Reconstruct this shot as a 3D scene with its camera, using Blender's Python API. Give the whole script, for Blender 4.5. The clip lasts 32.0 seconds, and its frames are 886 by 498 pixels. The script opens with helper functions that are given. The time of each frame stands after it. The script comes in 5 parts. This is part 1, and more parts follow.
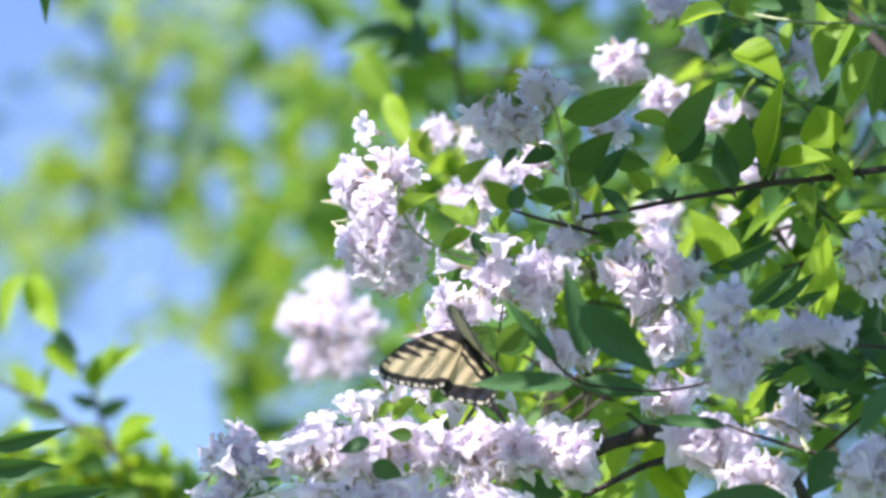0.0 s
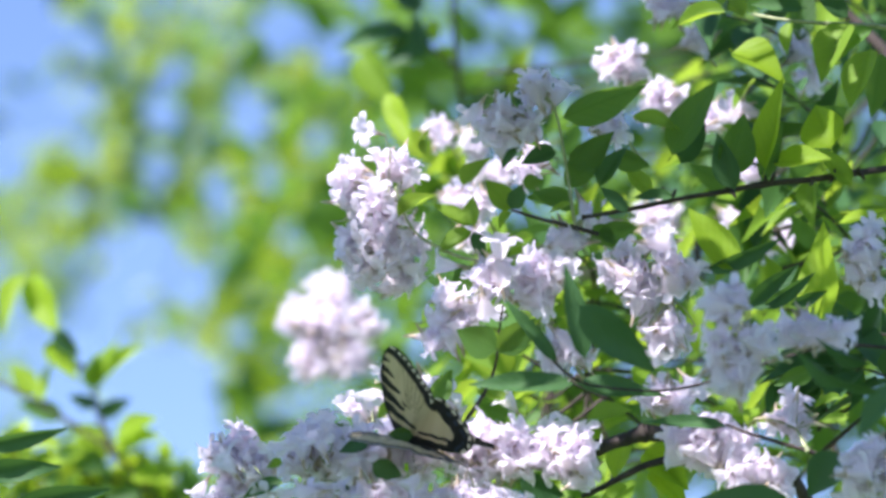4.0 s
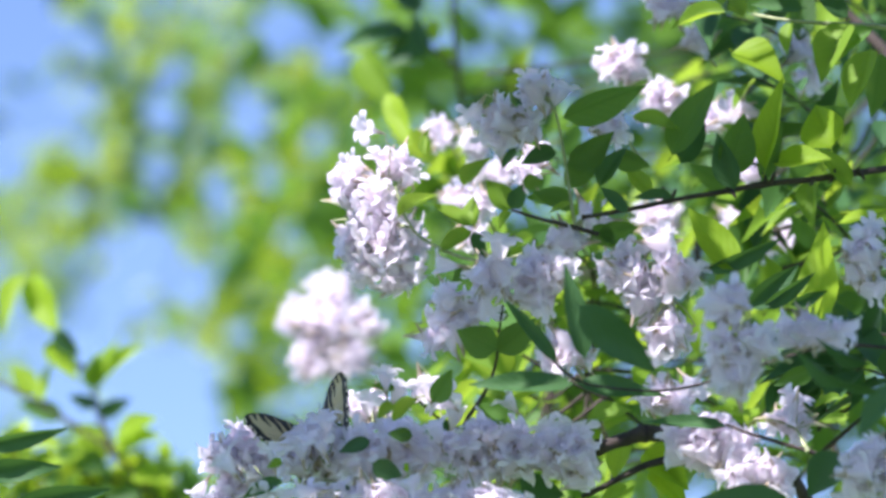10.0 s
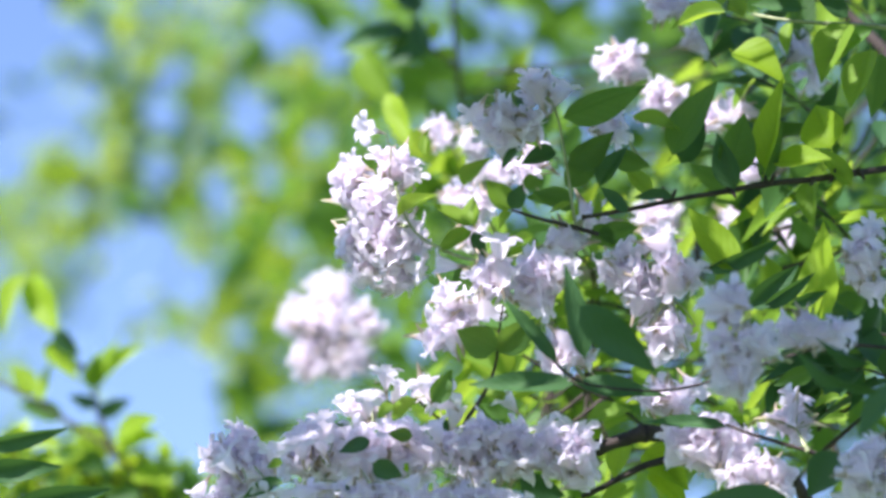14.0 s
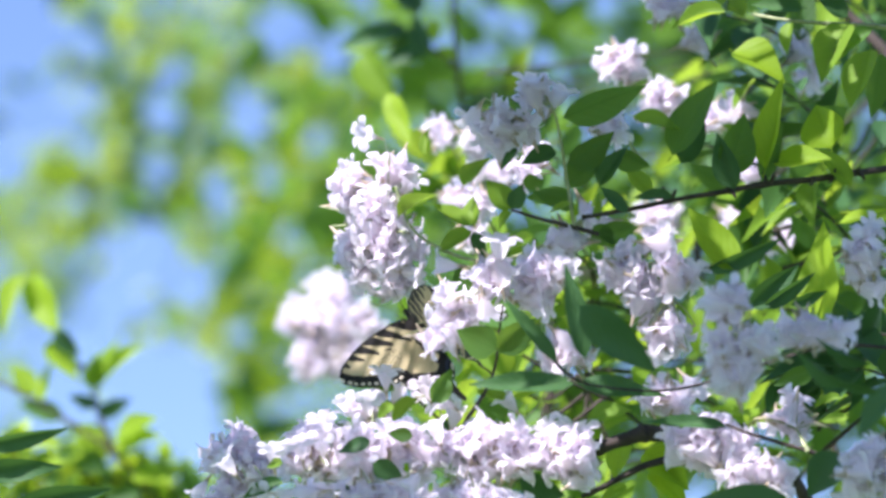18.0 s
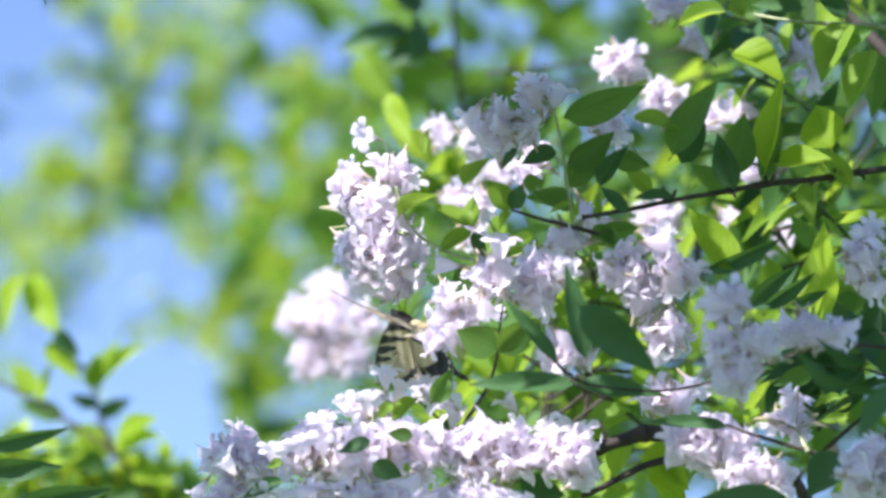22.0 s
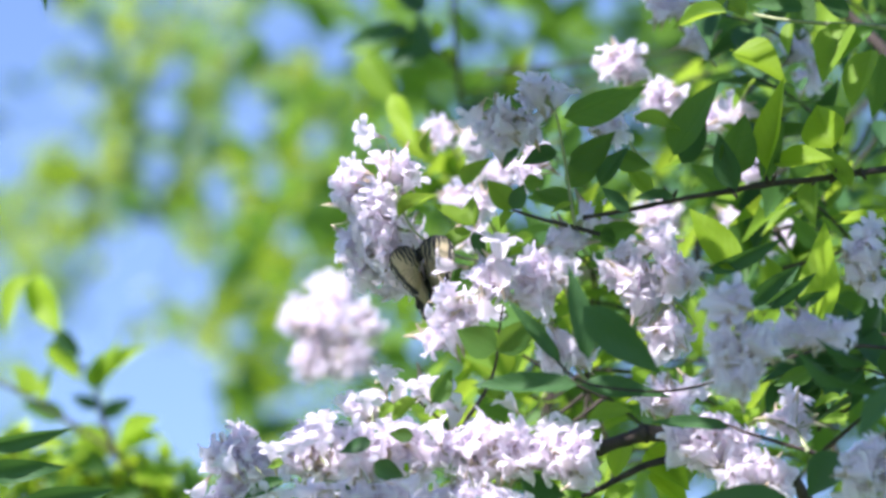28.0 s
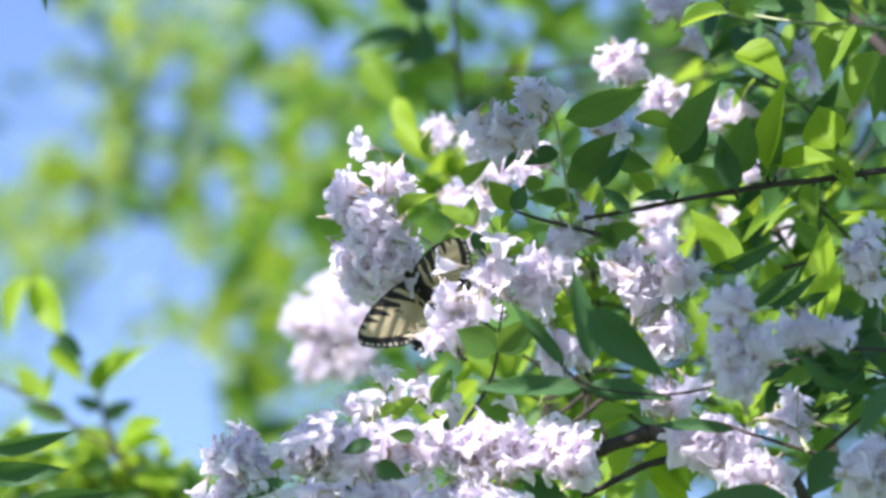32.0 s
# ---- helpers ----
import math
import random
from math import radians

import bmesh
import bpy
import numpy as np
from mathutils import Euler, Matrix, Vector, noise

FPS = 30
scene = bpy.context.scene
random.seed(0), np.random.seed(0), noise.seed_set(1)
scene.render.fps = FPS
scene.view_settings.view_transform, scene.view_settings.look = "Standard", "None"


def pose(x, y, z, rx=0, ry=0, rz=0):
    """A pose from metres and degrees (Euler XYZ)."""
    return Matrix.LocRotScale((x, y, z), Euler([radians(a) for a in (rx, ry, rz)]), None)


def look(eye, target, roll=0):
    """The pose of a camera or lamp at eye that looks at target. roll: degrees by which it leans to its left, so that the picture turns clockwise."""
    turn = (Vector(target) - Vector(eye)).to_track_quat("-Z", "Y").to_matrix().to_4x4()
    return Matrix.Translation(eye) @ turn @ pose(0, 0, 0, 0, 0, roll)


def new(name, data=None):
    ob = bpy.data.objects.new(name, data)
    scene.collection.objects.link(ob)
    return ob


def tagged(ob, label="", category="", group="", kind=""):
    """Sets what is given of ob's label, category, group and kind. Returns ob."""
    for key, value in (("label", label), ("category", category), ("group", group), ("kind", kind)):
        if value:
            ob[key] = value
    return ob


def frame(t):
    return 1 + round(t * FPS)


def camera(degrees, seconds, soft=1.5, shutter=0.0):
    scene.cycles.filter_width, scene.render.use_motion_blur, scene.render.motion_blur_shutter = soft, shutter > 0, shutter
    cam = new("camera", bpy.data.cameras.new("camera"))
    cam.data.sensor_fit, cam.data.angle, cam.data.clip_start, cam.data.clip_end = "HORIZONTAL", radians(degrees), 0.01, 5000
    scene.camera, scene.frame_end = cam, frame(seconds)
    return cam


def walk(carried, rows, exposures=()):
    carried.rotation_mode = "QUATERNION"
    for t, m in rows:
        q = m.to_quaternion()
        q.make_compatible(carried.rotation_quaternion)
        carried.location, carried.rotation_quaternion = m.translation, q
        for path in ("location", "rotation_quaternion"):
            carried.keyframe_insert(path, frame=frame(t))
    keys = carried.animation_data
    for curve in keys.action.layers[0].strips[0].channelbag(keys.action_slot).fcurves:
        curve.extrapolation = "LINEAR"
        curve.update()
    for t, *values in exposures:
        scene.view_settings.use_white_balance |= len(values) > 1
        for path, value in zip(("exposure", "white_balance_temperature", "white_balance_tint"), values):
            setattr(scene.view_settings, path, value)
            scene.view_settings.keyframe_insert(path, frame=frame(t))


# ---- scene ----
# A long lens looks up at a flowering shrub two metres away; the camera stands on a tripod.
TILT = radians(14)
FOCUS = 2.0
HEART = Vector((0.0, 0.0, 1.9))
AHEAD = Vector((0, math.cos(TILT), math.sin(TILT)))
UPWARD = Vector((0, -math.sin(TILT), math.cos(TILT)))
EYE = HEART - AHEAD * FOCUS
LENS = 12.0
GRID = 2 * FOCUS * math.tan(radians(LENS / 2)) / 1568

cam = camera(LENS, 32.0, soft=3.1, shutter=0.5)
cam.data.dof.use_dof = True
cam.data.dof.focus_distance = FOCUS + 0.005
cam.data.dof.aperture_fstop = 8.5
walk(cam, [(0, look(EYE, HEART)), (32, look(EYE, HEART))], [(0, 1.45, 5920, 26), (32, 1.45, 5920, 26)])

# ---- daylight ----
SUN_FROM = Vector((-0.50, -0.52, 0.69)).normalized()
world = bpy.data.worlds.new("sky")
scene.world = world
world.use_nodes = True
wn = world.node_tree.nodes
sky = wn.new("ShaderNodeTexSky")
sky.sky_type = "NISHITA"
sky.sun_disc = False
sky.sun_elevation = math.asin(SUN_FROM.z)
sky.sun_rotation = math.atan2(SUN_FROM.x, SUN_FROM.y)
sky.air_density, sky.dust_density, sky.ozone_density = 1.0, 0.1, 4.0
wn["Background"].inputs["Strength"].default_value = 0.070
world.node_tree.links.new(sky.outputs[0], wn["Background"].inputs["Color"])
sun = new("sun", bpy.data.lights.new("sun", "SUN"))
sun.data.energy, sun.data.angle, sun.data.color = 4.1, radians(0.53), (1.0, 0.95, 0.86)
sun.matrix_world = look(HEART + SUN_FROM * 20, HEART)


def spot(a, b, d=0.0):
    """The place on the line of sight at a across and b down (0 to 1568, 0 to 882), d metres behind the flowers."""
    k = (FOCUS + d) / FOCUS * GRID
    return EYE + AHEAD * (FOCUS + d) + Vector((1, 0, 0)) * ((a - 784) * k) + UPWARD * ((441 - b) * k)


# ---- materials ----
def material(name):
    m = bpy.data.materials.new(name)
    m.use_nodes = True
    n, l = m.node_tree.nodes, m.node_tree.links
    return m, n, l, n["Principled BSDF"]


def ramp(n, stops):
    r = n.new("ShaderNodeValToRGB")
    while len(r.color_ramp.elements) < len(stops):
        r.color_ramp.elements.new(0.5)
    for e, (p, c) in zip(r.color_ramp.elements, stops):
        e.position, e.color = p, (*c, 1)
    return r


def mixer(n, l, mode, fac, a, b):
    x = n.new("ShaderNodeMix")
    x.data_type, x.blend_type = "RGBA", mode
    for sock, v in ((x.inputs[0], fac), (x.inputs[6], a), (x.inputs[7], b)):
        if hasattr(v, "is_linked"):
            l.new(v, sock)
        else:
            sock.default_value = v if isinstance(v, float) else (*v, 1)
    return x.outputs[2]


def calc(n, l, op, a, b=0.0):
    x = n.new("ShaderNodeMath")
    x.operation = op
    for sock, v in zip(x.inputs, (a, b)):
        if hasattr(v, "is_linked"):
            l.new(v, sock)
        else:
            sock.default_value = v
    return x.outputs[0]


def thin(m, n, l, bsdf, colour, amount):
    """Lets light through a thin sheet."""
    t = n.new("ShaderNodeBsdfTranslucent")
    mix = n.new("ShaderNodeMixShader")
    mix.inputs[0].default_value = amount
    l.new(colour, t.inputs["Color"])
    l.new(bsdf.outputs[0], mix.inputs[1])
    l.new(t.outputs[0], mix.inputs[2])
    l.new(mix.outputs[0], n["Material Output"].inputs["Surface"])


def leaf_material(name, top, pale, through_colour, amount, islands=False, gloss=0.55):
    m, n, l, b = material(name)
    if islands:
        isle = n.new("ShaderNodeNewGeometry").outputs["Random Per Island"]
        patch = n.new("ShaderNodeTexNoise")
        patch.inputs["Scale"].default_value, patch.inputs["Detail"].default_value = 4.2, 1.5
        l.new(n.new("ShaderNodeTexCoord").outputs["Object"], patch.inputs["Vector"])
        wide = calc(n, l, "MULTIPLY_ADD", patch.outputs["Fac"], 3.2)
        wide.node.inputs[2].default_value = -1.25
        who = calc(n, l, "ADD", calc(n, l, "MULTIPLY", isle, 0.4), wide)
    else:
        who = n.new("ShaderNodeObjectInfo").outputs["Random"]
    tex = n.new("ShaderNodeTexCoord")
    noise_t = n.new("ShaderNodeTexNoise")
    noise_t.inputs["Scale"].default_value, noise_t.inputs["Detail"].default_value = 260.0, 4.0
    l.new(tex.outputs["Object"], noise_t.inputs["Vector"])
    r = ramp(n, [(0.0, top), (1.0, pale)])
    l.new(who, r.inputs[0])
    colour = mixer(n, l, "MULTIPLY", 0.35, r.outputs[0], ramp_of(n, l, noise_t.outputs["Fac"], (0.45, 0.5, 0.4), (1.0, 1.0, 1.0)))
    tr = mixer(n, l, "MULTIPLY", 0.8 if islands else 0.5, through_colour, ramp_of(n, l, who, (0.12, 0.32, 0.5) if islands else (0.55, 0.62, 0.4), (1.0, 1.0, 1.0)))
    if not islands:
        # midrib and side veins along the blade
        sep = n.new("ShaderNodeSeparateXYZ")
        uv = n.new("ShaderNodeUVMap")
        l.new(uv.outputs[0], sep.inputs[0])
        off = calc(n, l, "ABSOLUTE", calc(n, l, "SUBTRACT", sep.outputs[0], 0.5))
        line = calc(n, l, "ADD", calc(n, l, "MULTIPLY", sep.outputs[1], 7.0), calc(n, l, "MULTIPLY", off, -5.0))
        tri = calc(n, l, "PINGPONG", line, 0.5)
        vein = calc(n, l, "MAXIMUM", calc(n, l, "LESS_THAN", tri, 0.035), calc(n, l, "LESS_THAN", off, 0.018))
        colour = mixer(n, l, "MIX", calc(n, l, "MULTIPLY", vein, 0.45), colour, pale)
        tr = mixer(n, l, "MULTIPLY", calc(n, l, "MULTIPLY", vein, 0.5), tr, (0.45, 0.6, 0.35))
        bump = n.new("ShaderNodeBump")
        bump.inputs["Strength"].default_value, bump.inputs["Distance"].default_value = 0.35, 0.0006
        l.new(tri, bump.inputs["Height"])
        l.new(bump.outputs[0], b.inputs["Normal"])
    l.new(colour, b.inputs["Base Color"])
    b.inputs["Roughness"].default_value = gloss
    b.inputs["Specular IOR Level"].default_value = 0.3
    thin(m, n, l, b, tr, amount)
    return m


def ramp_of(n, l, fac, a, b):
    r = ramp(n, [(0.0, a), (1.0, b)])
    l.new(fac, r.inputs[0])
    return r.outputs[0]


LEAF = leaf_material("leaf_green", (0.038, 0.100, 0.028), (0.090, 0.205, 0.04), (0.30, 0.52, 0.05), 0.42)
YOUNG = leaf_material("leaf_young", (0.13, 0.25, 0.022), (0.21, 0.35, 0.03), (0.50, 0.70, 0.05), 0.45)
# darker copy of the leaf green; shade on near leaves is put into its colour
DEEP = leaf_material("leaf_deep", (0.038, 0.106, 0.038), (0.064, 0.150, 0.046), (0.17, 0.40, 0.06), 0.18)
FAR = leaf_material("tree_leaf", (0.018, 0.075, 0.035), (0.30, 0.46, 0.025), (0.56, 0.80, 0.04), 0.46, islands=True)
DENSE = leaf_material("dense_tree_leaf", (0.02, 0.08, 0.03), (0.14, 0.27, 0.02), (0.32, 0.58, 0.04), 0.38, islands=True)
# darker and lighter tree leaf copies; shade and sunlight are in their colour
SHADY = leaf_material("tree_leaf_shade_tone", (0.02, 0.07, 0.04), (0.04, 0.12, 0.045), (0.06, 0.22, 0.08), 0.2, islands=True)
BRIGHT = leaf_material("tree_leaf_sunlit_tone", (0.30, 0.42, 0.02), (0.40, 0.50, 0.025), (0.68, 0.84, 0.04), 0.5, islands=True)
# lighter leaf copy; its colour holds the brightness of sunlit and backlit leaves
SUNNY = leaf_material("leaf_sunlit_tone", (0.23, 0.38, 0.015), (0.31, 0.46, 0.02), (0.66, 0.86, 0.03), 0.5)


def flower_material():
    m, n, l, b = material("petal")
    who = n.new("ShaderNodeObjectInfo").outputs["Random"]
    uv = n.new("ShaderNodeUVMap")
    sep = n.new("ShaderNodeSeparateXYZ")
    l.new(uv.outputs[0], sep.inputs[0])
    along = ramp(n, [(0.0, (0.86, 0.78, 0.70)), (0.10, (0.95, 0.89, 0.91)), (0.45, (0.968, 0.916, 0.966)), (0.7, (0.975, 0.931, 0.983)), (1.0, (0.98, 0.941, 0.990))])
    l.new(sep.outputs[1], along.inputs[0])
    tint = ramp_of(n, l, who, (0.985, 0.975, 0.99), (1.0, 1.0, 1.0))
    colour = mixer(n, l, "MULTIPLY", 1.0, along.outputs[0], tint)
    # fine streaks that run along the petals
    wave = calc(n, l, "PINGPONG", calc(n, l, "MULTIPLY", sep.outputs[0], 25.0), 0.5)
    colour = mixer(n, l, "MULTIPLY", 0.3, colour, ramp_of(n, l, wave, (0.95, 0.93, 0.96), (1.0, 1.0, 1.0)))
    bump = n.new("ShaderNodeBump")
    bump.inputs["Strength"].default_value, bump.inputs["Distance"].default_value = 0.25, 0.0004
    l.new(wave, bump.inputs["Height"])
    l.new(bump.outputs[0], b.inputs["Normal"])
    l.new(colour, b.inputs["Base Color"])
    b.inputs["Roughness"].default_value = 0.6
    thin(m, n, l, b, colour, 0.66)
    return m


PETAL = flower_material()


def rough_material(name, dark, light, scale, rough, bump_by, coords="Object"):
    m, n, l, b = material(name)
    tex = n.new("ShaderNodeTexCoord")
    one, two = n.new("ShaderNodeTexNoise"), n.new("ShaderNodeTexNoise")
    for t, s in ((one, scale), (two, scale * 7.3)):
        t.inputs["Scale"].default_value, t.inputs["Detail"].default_value = s, 6.0
        l.new(tex.outputs[coords], t.inputs["Vector"])
    f = calc(n, l, "ADD", calc(n, l, "MULTIPLY", one.outputs["Fac"], 0.6), calc(n, l, "MULTIPLY", two.outputs["Fac"], 0.4))
    r = ramp(n, [(0.32, dark), (0.68, light)])
    l.new(f, r.inputs[0])
    l.new(r.outputs[0], b.inputs["Base Color"])
    b.inputs["Roughness"].default_value = rough
    bump = n.new("ShaderNodeBump")
    bump.inputs["Strength"].default_value, bump.inputs["Distance"].default_value = 0.6, bump_by
    l.new(f, bump.inputs["Height"])
    l.new(bump.outputs[0], b.inputs["Normal"])
    return m


BARK = rough_material("bark_brown", (0.022, 0.017, 0.014), (0.085, 0.066, 0.052), 140.0, 0.85, 0.0008)
TREE_BARK = rough_material("bark_grey", (0.06, 0.05, 0.04), (0.20, 0.17, 0.14), 18.0, 0.9, 0.006)
STALK = rough_material("green_stalk", (0.22, 0.28, 0.12), (0.46, 0.48, 0.26), 300.0, 0.6, 0.0002)
CALYX = rough_material("red_green_calyx", (0.34, 0.30, 0.17), (0.62, 0.48, 0.38), 500.0, 0.7, 0.0002)
GRASS = rough_material("meadow_grass", (0.03, 0.075, 0.018), (0.09, 0.16, 0.04), 3.0, 0.9, 0.01)
FUZZ = rough_material("black_fuzz", (0.008, 0.007, 0.006), (0.035, 0.030, 0.022), 900.0, 0.85, 0.0003)
PALE_FUZZ = rough_material("pale_yellow_fuzz", (0.30, 0.25, 0.12), (0.55, 0.46, 0.24), 900.0, 0.85, 0.0003)


def wing_material():
    m, n, l, b = material("wing_scales")
    at = n.new("ShaderNodeVertexColor")
    at.layer_name = "pattern"
    tex = n.new("ShaderNodeTexCoord")
    noise_t = n.new("ShaderNodeTexNoise")
    noise_t.inputs["Scale"].default_value = 1400.0
    l.new(tex.outputs["Object"], noise_t.inputs["Vector"])
    colour = mixer(n, l, "MULTIPLY", 0.4, at.outputs["Color"], ramp_of(n, l, noise_t.outputs["Fac"], (0.6, 0.6, 0.6), (1.0, 1.0, 1.0)))
    l.new(colour, b.inputs["Base Color"])
    b.inputs["Roughness"].default_value = 0.65
    b.inputs["Sheen Weight"].default_value = 0.15
    thin(m, n, l, b, colour, 0.22)
    return m


WING = wing_material()


# ---- builders ----
def part(name, mesh, mat, parent, m=Matrix(), label="", kind=""):
    """Links a mesh (or a bmesh) as one object under a thing or a part, at the pose m in its parent's space."""
    if isinstance(mesh, bmesh.types.BMesh):
        bm, mesh = mesh, bpy.data.meshes.new(name)
        bm.to_mesh(mesh)
        bm.free()
        mesh.polygons.foreach_set("use_smooth", [True] * len(mesh.polygons))
    if mat and not mesh.materials:
        mesh.materials.append(mat)
    ob = new(name, mesh)
    ob.parent = parent
    ob.matrix_basis = m
    return tagged(ob, label=label, kind=kind)


def add_tube(bm, points, r0, r1, seg=7, lumps=0.0, nodes=0):
    """A tapered round stem along the points, with swollen nodes."""
    pts = [Vector(p) for p in points]
    for _ in range(2):
        fine = [pts[0]]
        for a, b in zip(pts, pts[1:]):
            fine += [a.lerp(b, 0.27), a.lerp(b, 0.73)]
        pts = fine + [pts[-1]]
    total = sum((b - a).length for a, b in zip(pts, pts[1:]))
    rings, gone = [], 0.0
    side = None
    for i, p in enumerate(pts):
        way = (pts[min(i + 1, len(pts) - 1)] - pts[max(i - 1, 0)]).normalized()
        side = (side - way * side.dot(way)).normalized() if side else way.orthogonal().normalized()
        up = way.cross(side)
        if i:
            gone += (p - pts[i - 1]).length
        f = gone / total
        r = r0 + (r1 - r0) * f
        if nodes:
            r *= 1 + 0.5 * max(0.0, math.cos(f * nodes * 2 * math.pi)) ** 6
        ring = []
        for k in range(seg):
            a = 2 * math.pi * k / seg
            rr = r * (1 + lumps * noise.noise(p * 300 + Vector((a, a, a))))
            ring.append(bm.verts.new(p + (side * math.cos(a) + up * math.sin(a)) * rr))
        rings.append(ring)
    for a, b in zip(rings, rings[1:]):
        for k in range(seg):
            bm.faces.new((a[k], a[(k + 1) % seg], b[(k + 1) % seg], b[k]))
    bm.faces.new(rings[0][::-1])
    bm.faces.new(rings[-1])


def tube(points, r0, r1, **more):
    bm = bmesh.new()
    add_tube(bm, points, r0, r1, **more)
    return bm


def leaf_mesh(name, bend, fold, wave, steps=9, sharp=1.0):
    """An oval pointed blade of length 1 along y, 1 wide at its widest, with its stalk."""
    bm = bmesh.new()
    uv = bm.loops.layers.uv.new("UVMap")
    rows = []
    for i in range(steps + 1):
        s = i / steps
        w = 0.5 * (math.sin(math.pi * s ** 0.72) ** 0.85) * (1 - 0.25 * sharp * s ** 3) if 0 < i < steps else 0.012
        row = []
        for k in range(5):
            q = (k - 2) / 2
            z = -bend * s * s + fold * abs(q) * w + wave * math.sin(s * 9 + q * 2) * w
            row.append(((q * w), s, z, 0.5 + q * w, s))
        rows.append(row)
    verts = [[bm.verts.new(c[:3]) for c in row] for row in rows]
    tex = {v: c[3:] for vr, row in zip(verts, rows) for v, c in zip(vr, row)}
    for a, b in zip(verts, verts[1:]):
        for k in range(4):
            f = bm.faces.new((a[k], a[k + 1], b[k + 1], b[k]))
            for loop in f.loops:
                loop[uv].uv = tex[loop.vert]
    add_tube(bm, [(0, -0.09, 0.02), (0, -0.02, 0.0), (0, 0.04, -0.004)], 0.012, 0.009, seg=4)
    mesh = bpy.data.meshes.new(name)
    bm.to_mesh(mesh)
    bm.free()
    mesh.polygons.foreach_set("use_smooth", [True] * len(mesh.polygons))
    return mesh


SHAPES = [(0.10, 0.25, 0.02), (0.22, 0.40, 0.05), (0.02, 0.15, 0.06), (-0.10, 0.35, 0.03), (0.32, 0.55, 0.04)]
BLADES = {}
for mat in (LEAF, YOUNG, DEEP, SUNNY):
    BLADES[mat.name] = []
    for bend, fold, wave in SHAPES:
        me = leaf_mesh("leaf", bend, fold, wave)
        me.materials.append(mat)
        BLADES[mat.name].append(me)


def blade_pose(base, tip, wide, roll):
    """The pose of a leaf from base to tip; at roll 0 its face looks at the viewer."""
    y = (tip - base)
    size = y.length
    y.normalize()
    z = -AHEAD - y * (-AHEAD).dot(y)
    z = z.normalized() if z.length > 1e-3 else y.orthogonal().normalized()
    z = Matrix.Rotation(radians(roll), 3, y) @ z
    x = y.cross(z)
    m = Matrix((x, y, z)).transposed().to_4x4()
    m.translation = base
    return m @ Matrix.Diagonal((size * wide, size, size * 0.8, 1))


def leaf(parent, a, b, c, e, d=0.0, wide=0.42, roll=0.0, mat=LEAF, back=0.0, shape=None):
    """A leaf of a branch from the place (a, b) to its tip at (c, e); back: how much farther off the tip lies."""
    base, tip = spot(a, b, d), spot(c, e, d + back)
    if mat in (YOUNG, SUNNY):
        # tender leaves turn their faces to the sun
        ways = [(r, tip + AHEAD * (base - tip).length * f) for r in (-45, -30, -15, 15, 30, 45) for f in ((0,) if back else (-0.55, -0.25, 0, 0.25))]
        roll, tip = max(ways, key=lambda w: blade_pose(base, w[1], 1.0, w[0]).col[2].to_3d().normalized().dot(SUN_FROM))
    me = BLADES[mat.name][random.randrange(5) if shape is None else shape]
    return part("leaf", me, None, parent, Matrix.Translation(-origin(parent)) @ blade_pose(base, tip, wide, roll))


def origin(ob):
    """Where a part's own space begins in the world (parts are only shifted, never turned)."""
    p = ob.matrix_basis.translation.copy()
    return p + origin(ob.parent) if ob.parent else p


def thing(name, place, label, category, group="", kind=""):
    ob = new(name)
    ob.empty_display_size = 0.05
    ob.location = place
    return tagged(ob, label, category, group, kind)


def branch(parent, places, r0, r1, mat=BARK, name="branch", nodes=0, label=""):
    """A branch through places of (a, b, d) or of world vectors; its own space begins at its first point."""
    pts = [p if isinstance(p, Vector) else spot(*p) for p in places]
    o = pts[0].copy()
    bm = tube([p - o for p in pts], r0, r1, lumps=0.25, nodes=nodes)
    return part(name, bm, mat, parent, Matrix.Translation(o - origin(parent)), label), pts


def along(pts, f):
    total = sum((b - a).length for a, b in zip(pts, pts[1:])) * f
    for a, b in zip(pts, pts[1:]):
        step = (b - a).length
        if total <= step:
            return a.lerp(b, total / step), (b - a).normalized()
        total -= step
    return pts[-1], (pts[-1] - pts[-2]).normalized()


